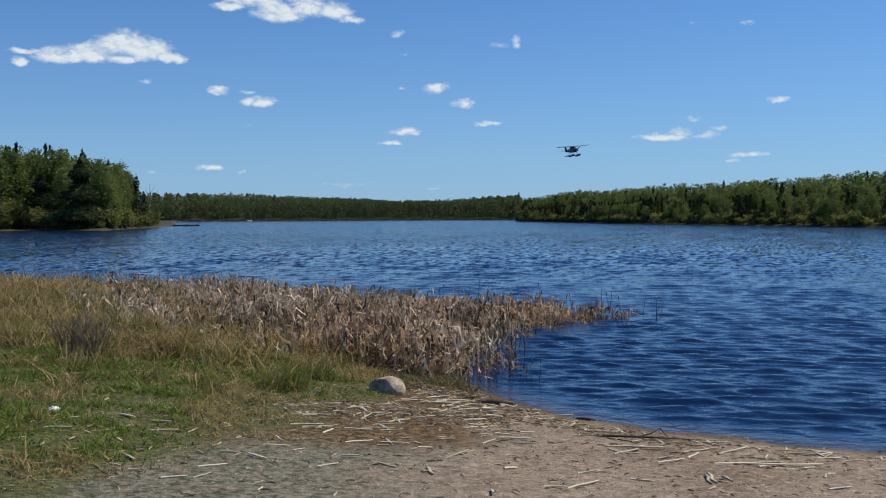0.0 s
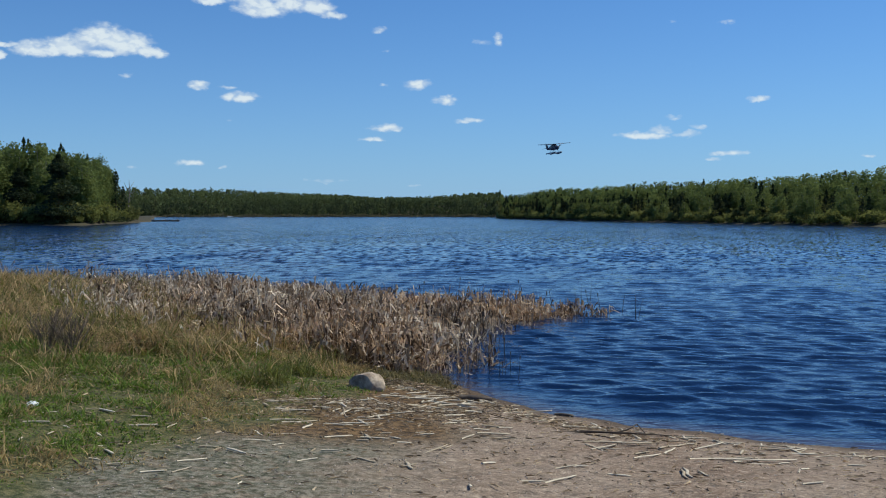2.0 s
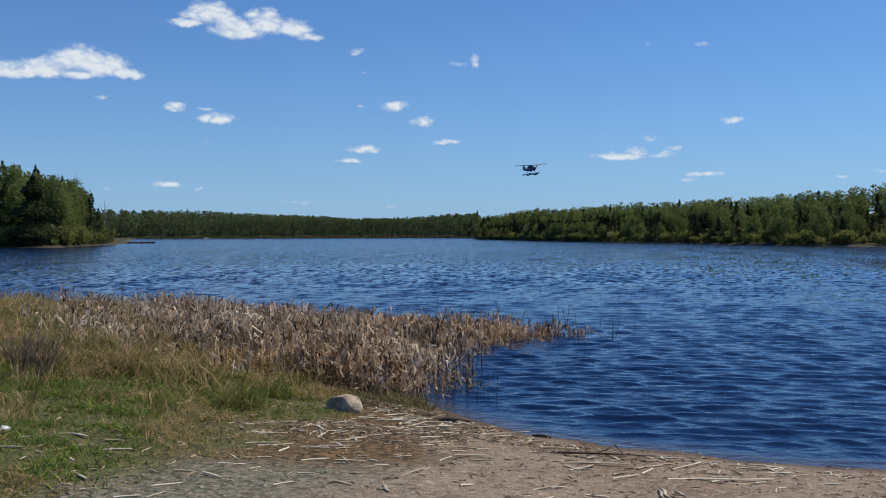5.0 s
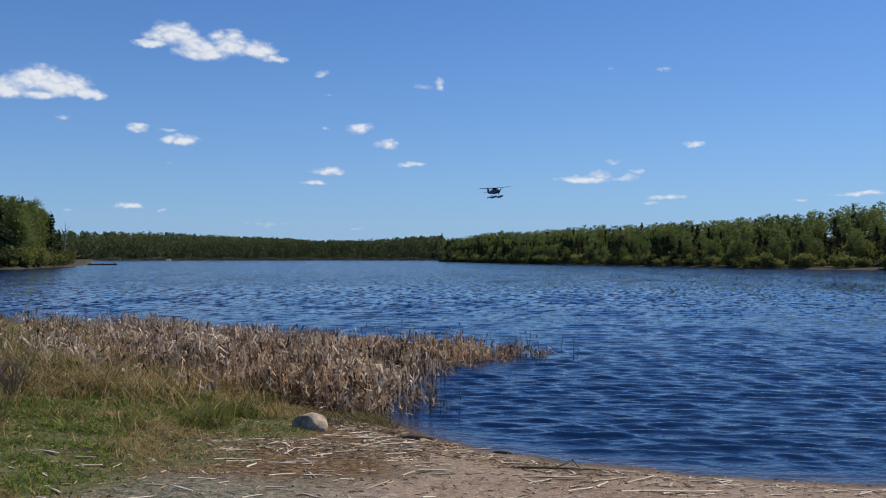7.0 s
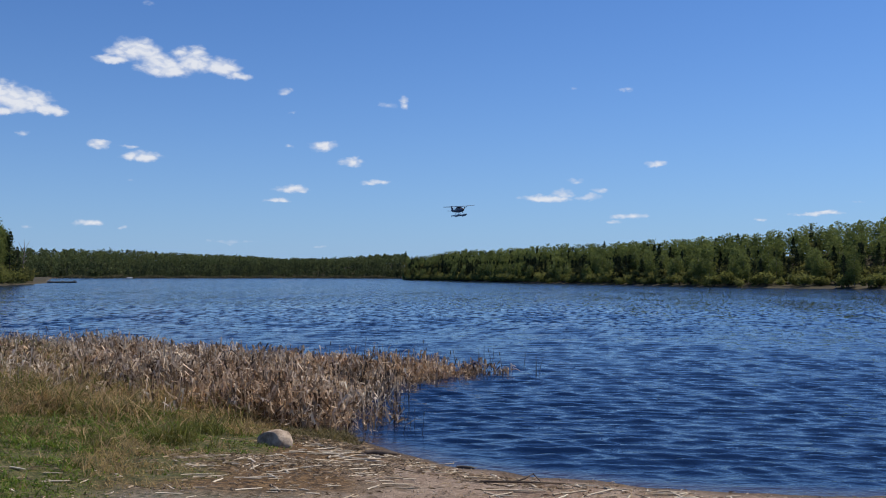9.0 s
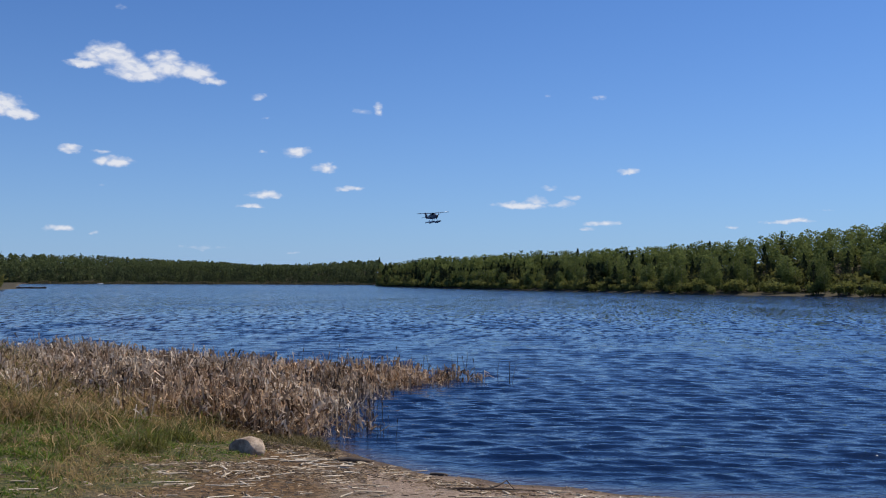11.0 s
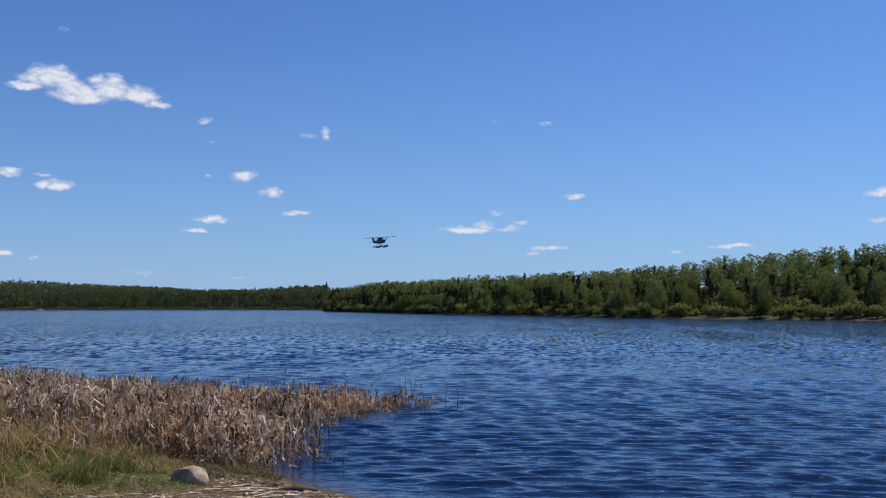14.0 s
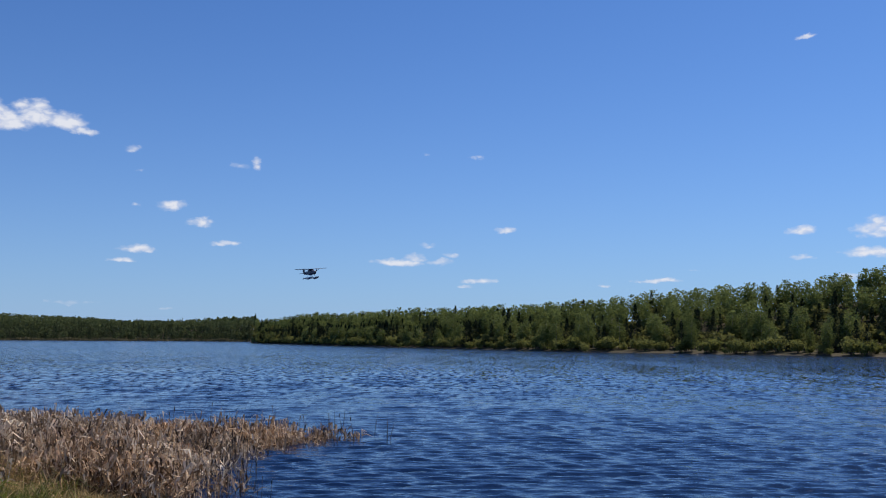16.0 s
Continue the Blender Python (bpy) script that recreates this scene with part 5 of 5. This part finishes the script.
def bare_shrub(x, y, top, wide, seed):
    rng = random.Random(seed)
    root = tagged(new("bare_shrub"), "leafless grey-brown shrub of thin twigs in the grass", "shrub")
    root.matrix_basis = pose(x, y, ground_z(x, y))
    for k in range(26):
        a, l = rng.random() * 6.283, wide * (0.2 + 0.8 * rng.random())
        h = top * rng.uniform(0.65, 1.05)
        pieces = [tube([(0, 0, -0.03), (math.cos(a) * l * 0.45, math.sin(a) * l * 0.45, h * 0.5), (math.cos(a) * l, math.sin(a) * l, h)], [0.008, 0.006, 0.002], 4)]
        for q in range(9):
            t = rng.uniform(0.3, 0.98)
            b, m = a + rng.gauss(0, 1.6), rng.uniform(0.06, 0.2)
            s = Vector((math.cos(a) * l * t, math.sin(a) * l * t, h * t))
            pieces.append(tube([tuple(s), tuple(s + Vector((math.cos(b) * m * 0.5, math.sin(b) * m * 0.5, m * 0.6))), tuple(s + Vector((math.cos(b) * m * 0.8, math.sin(b) * m * 0.8, m * 1.25)))], [0.004, 0.003, 0.0015], 3 + 1))
        part("branch", mesh_of("branch", *join(pieces), SHRUB, True), root)


bare_shrub(-6.3, 17.5, 0.74, 0.52, 1)
bare_shrub(-5.85, 17.35, 0.78, 0.55, 2)


def dock():
    az = -14.35
    x, y = spot(az, 374)
    root = tagged(new("dock"), "small dark wooden dock reaching out from the point", "dock")
    root.matrix_basis = pose(x, y, 0, 0, 0, 8)
    for k in range(12):
        bm = bmesh.new()
        bmesh.ops.create_cube(bm, size=1.0, matrix=Matrix.Translation((-4.5 + 0.82 * k, 0, 0.55)) @ Matrix.Diagonal((0.76, 2.0, 0.08, 1)))
        bmesh.ops.bevel(bm, geom=bm.edges[:], offset=0.01, segments=1, affect="EDGES")
        part("plank", bm_mesh("plank", bm, GREY_WOOD), root)
    for py in (-0.98, 0.98):
        bm = bmesh.new()
        bmesh.ops.create_cube(bm, size=1.0, matrix=Matrix.Translation((0, py, 0.28)) @ Matrix.Diagonal((9.6, 0.2, 0.42, 1)))
        bmesh.ops.bevel(bm, geom=bm.edges[:], offset=0.03, segments=1, affect="EDGES")
        part("side_beam", bm_mesh("side_beam", bm, DARK_BARK), root)
    for px in (-4, 0, 4.2):
        for py in (-0.85, 0.85):
            part("post", mesh_of("post", *tube([(px, py, -1.5), (px, py, 0), (px, py, 0.9)], [0.12, 0.12, 0.11], 8), DARK_BARK, True), root)


dock()


def far_boat():
    x, y = spot(-10.9, 842)
    root = tagged(new("rowboat"), "tiny white rowboat lying along the far shore", "boat")
    root.matrix_basis = pose(x, y, 0.18, 0, 0, 15)
    part("hull", mesh_of("hull", *loft([(-2.2, 0, 0.12, 0.5, 0.25), (-1.0, 0, 0.08, 0.75, 0.34), (0.8, 0, 0.08, 0.72, 0.34), (1.8, 0, 0.18, 0.35, 0.28), (2.3, 0, 0.3, 0.03, 0.12)]), PAPER, True), root)
    part("bench", mesh_of("bench", *loft([(-0.2, 0, 0.44, 0.6, 0.03), (0.1, 0, 0.44, 0.6, 0.03)], 8), GREY_WOOD), root)

# ---------------------------------------------------------------- floatplane


def loft(sections, sides=12):
    """A closed skin through elliptical sections: x, y centre, z centre, half width, half height."""
    verts, faces = [], []
    for x, yc, zc, hw, hh in sections:
        for k in range(sides):
            a = 2 * math.pi * k / sides
            c, s = math.cos(a), math.sin(a)
            verts.append((x, yc + hw * math.copysign(abs(c) ** 0.75, c), zc + hh * math.copysign(abs(s) ** 0.75, s)))
    for i in range(len(sections) - 1):
        for k in range(sides):
            a, b = i * sides + k, i * sides + (k + 1) % sides
            faces.append((a, a + sides, b + sides, b))
    for i in (0, len(sections) - 1):
        c = len(verts)
        verts.append((sections[i][0], sections[i][1], sections[i][2]))
        for k in range(0, sides, 2):
            faces.append((i * sides + k, i * sides + (k + 1) % sides, i * sides + (k + 2) % sides, c))
    return verts, faces


def wing_skin(span0, span1, chord0, chord1, thick, x0, z0, rise):
    """A wing half from root to tip along y, with a rounded nose and thin tail edge."""
    prof = [(0.5, 0.0), (0.46, 0.45), (0.3, 0.95), (0.05, 1.0), (-0.25, 0.6), (-0.5, 0.05), (-0.25, -0.1), (0.1, -0.35), (0.4, -0.4)]
    verts, faces = [], []
    n = len(prof)
    for u in (0.0, 0.55, 0.97, 1.0):
        c = (chord0 + (chord1 - chord0) * max(0, (u - 0.4) / 0.6)) * (0.7 if u == 1.0 else 1)
        t = thick * (1 - 0.4 * u) * (0.3 if u == 1.0 else 1)
        for px, pz in prof:
            verts.append((x0 + px * c, span0 + (span1 - span0) * u, z0 + rise * u + pz * t))
    for i in range(3):
        for k in range(n):
            a, b = i * n + k, i * n + (k + 1) % n
            faces.append((a, b, b + n, a + n))
    for i in (0, 3):
        c = len(verts)
        verts.append((x0, (span0, span1)[i == 3], z0 + rise * (i == 3)))
        for k in range(0, n - 1, 2):
            faces.append((i * n + k, i * n + k + 1, i * n + (k + 2) % n, c))
    return verts, faces


def floatplane():
    az, el, r = 7.34, 3.65, 313.0
    x, y = spot(az, r)
    root = tagged(new("floatplane"), "high-wing floatplane with twin floats flying low over the lake", "airplane")
    # nose along +x; flies towards the beach and to the east, right wing slightly down
    root.matrix_basis = pose(x, y, EYE + r * math.tan(radians(el)), 0, 0, -71) @ pose(0, 0, 0, 5, -3, 0)
    body = part("fuselage", mesh_of("fuselage", *loft([(3.1, 0, 0.05, 0.25, 0.3), (2.9, 0, 0.05, 0.48, 0.5), (1.9, 0, 0.08, 0.56, 0.62), (1.0, 0, 0.35, 0.6, 0.9), (-0.6, 0, 0.35, 0.58, 0.88), (-1.6, 0, 0.25, 0.45, 0.6), (-4.6, 0, 0.35, 0.14, 0.24)]), PLANE_PAINT, True), root)
    part("stripe", mesh_of("stripe", *loft([(2.88, 0, -0.05, 0.495, 0.12), (1.9, 0, -0.05, 0.585, 0.13), (0.9, 0, -0.05, 0.615, 0.13), (-0.6, 0, -0.02, 0.585, 0.12), (-1.6, 0, 0.1, 0.47, 0.1), (-3.4, 0, 0.25, 0.28, 0.07)]), PLANE_STRIPE, True), body, "dark painted side stripe")
    part("windscreen", mesh_of("windscreen", *loft([(1.75, 0, 0.6, 0.42, 0.2), (1.3, 0, 0.8, 0.54, 0.36), (0.85, 0, 0.9, 0.585, 0.4), (-0.7, 0, 0.88, 0.59, 0.34), (-1.2, 0, 0.75, 0.5, 0.2)]), PLANE_GLASS, True), body, "dark cabin glass")
    for s in (1, -1):
        wing = part("wing", mesh_of("wing", *wing_skin(0.0, 5.5 * s, 1.65, 1.15, 0.14, 0.55, 1.22, 0.16), PLANE_PAINT, True), root)
        part("wing_strut", mesh_of("wing_strut", *tube([(0.75, 0.55 * s, -0.25), (0.7, 1.6 * s, 0.5), (0.65, 2.7 * s, 1.22)], [0.05, 0.05, 0.05], 6), PLANE_METAL, True), root)
        part("tailplane", mesh_of("tailplane", *wing_skin(0.0, 1.75 * s, 1.15, 0.8, 0.07, -4.35, 0.45, 0.0), PLANE_PAINT, True), root)
        fl = part("float", mesh_of("float", *loft([(3.1, 1.15 * s, -1.35, 0.06, 0.08), (2.7, 1.15 * s, -1.42, 0.26, 0.2), (1.6, 1.15 * s, -1.5, 0.36, 0.32), (0.0, 1.15 * s, -1.52, 0.37, 0.36), (-0.1, 1.15 * s, -1.45, 0.36, 0.28), (-2.4, 1.15 * s, -1.25, 0.2, 0.16), (-2.9, 1.15 * s, -1.2, 0.08, 0.1)]), PLANE_METAL, True), root)
        part("rudder", mesh_of("rudder", *loft([(-2.85, 1.15 * s, -1.3, 0.02, 0.25), (-3.2, 1.15 * s, -1.3, 0.02, 0.22)], 8), PLANE_DARK), fl, "small dark water rudder")
        for px, bx in ((1.3, 1.5), (-0.7, -0.8)):
            part("float_strut", mesh_of("float_strut", *tube([(px, 0.45 * s, -0.35), (px, 0.8 * s, -0.8), (bx, 1.15 * s, -1.25)], [0.045, 0.045, 0.045], 6), PLANE_METAL, True), root)
    for bx in (1.4, -0.7):
        part("spreader_bar", mesh_of("spreader_bar", *tube([(bx, -1.1, -1.35), (bx, 0, -1.35), (bx, 1.1, -1.35)], [0.04, 0.04, 0.04], 6), PLANE_METAL, True), root)
    part("fin", mesh_of("fin", *loft([(-3.6, 0, 0.6, 0.04, 0.15), (-4.3, 0, 1.1, 0.05, 0.75), (-4.9, 0, 1.25, 0.04, 0.85), (-5.2, 0, 1.25, 0.015, 0.75)], 10), PLANE_PAINT, True), root)
    prop = part("propeller", mesh_of("propeller", *loft([(3.1, 0, 0.05, 0.14, 0.14), (3.3, 0, 0.05, 0.11, 0.11), (3.42, 0, 0.05, 0.02, 0.02)], 10), PLANE_DARK, True), root, "dark spinner and two-bladed propeller at rest")
    for s in (1, -1):
        part("blade", mesh_of("blade", *loft([(3.28, 0.1 * s, 0.12 * s, 0.05, 0.05), (3.30, 0.3 * s, 0.42 * s, 0.07, 0.28), (3.27, 0.5 * s, 0.75 * s, 0.04, 0.25)], 8), PLANE_DARK, True), prop)


floatplane()
far_boat()
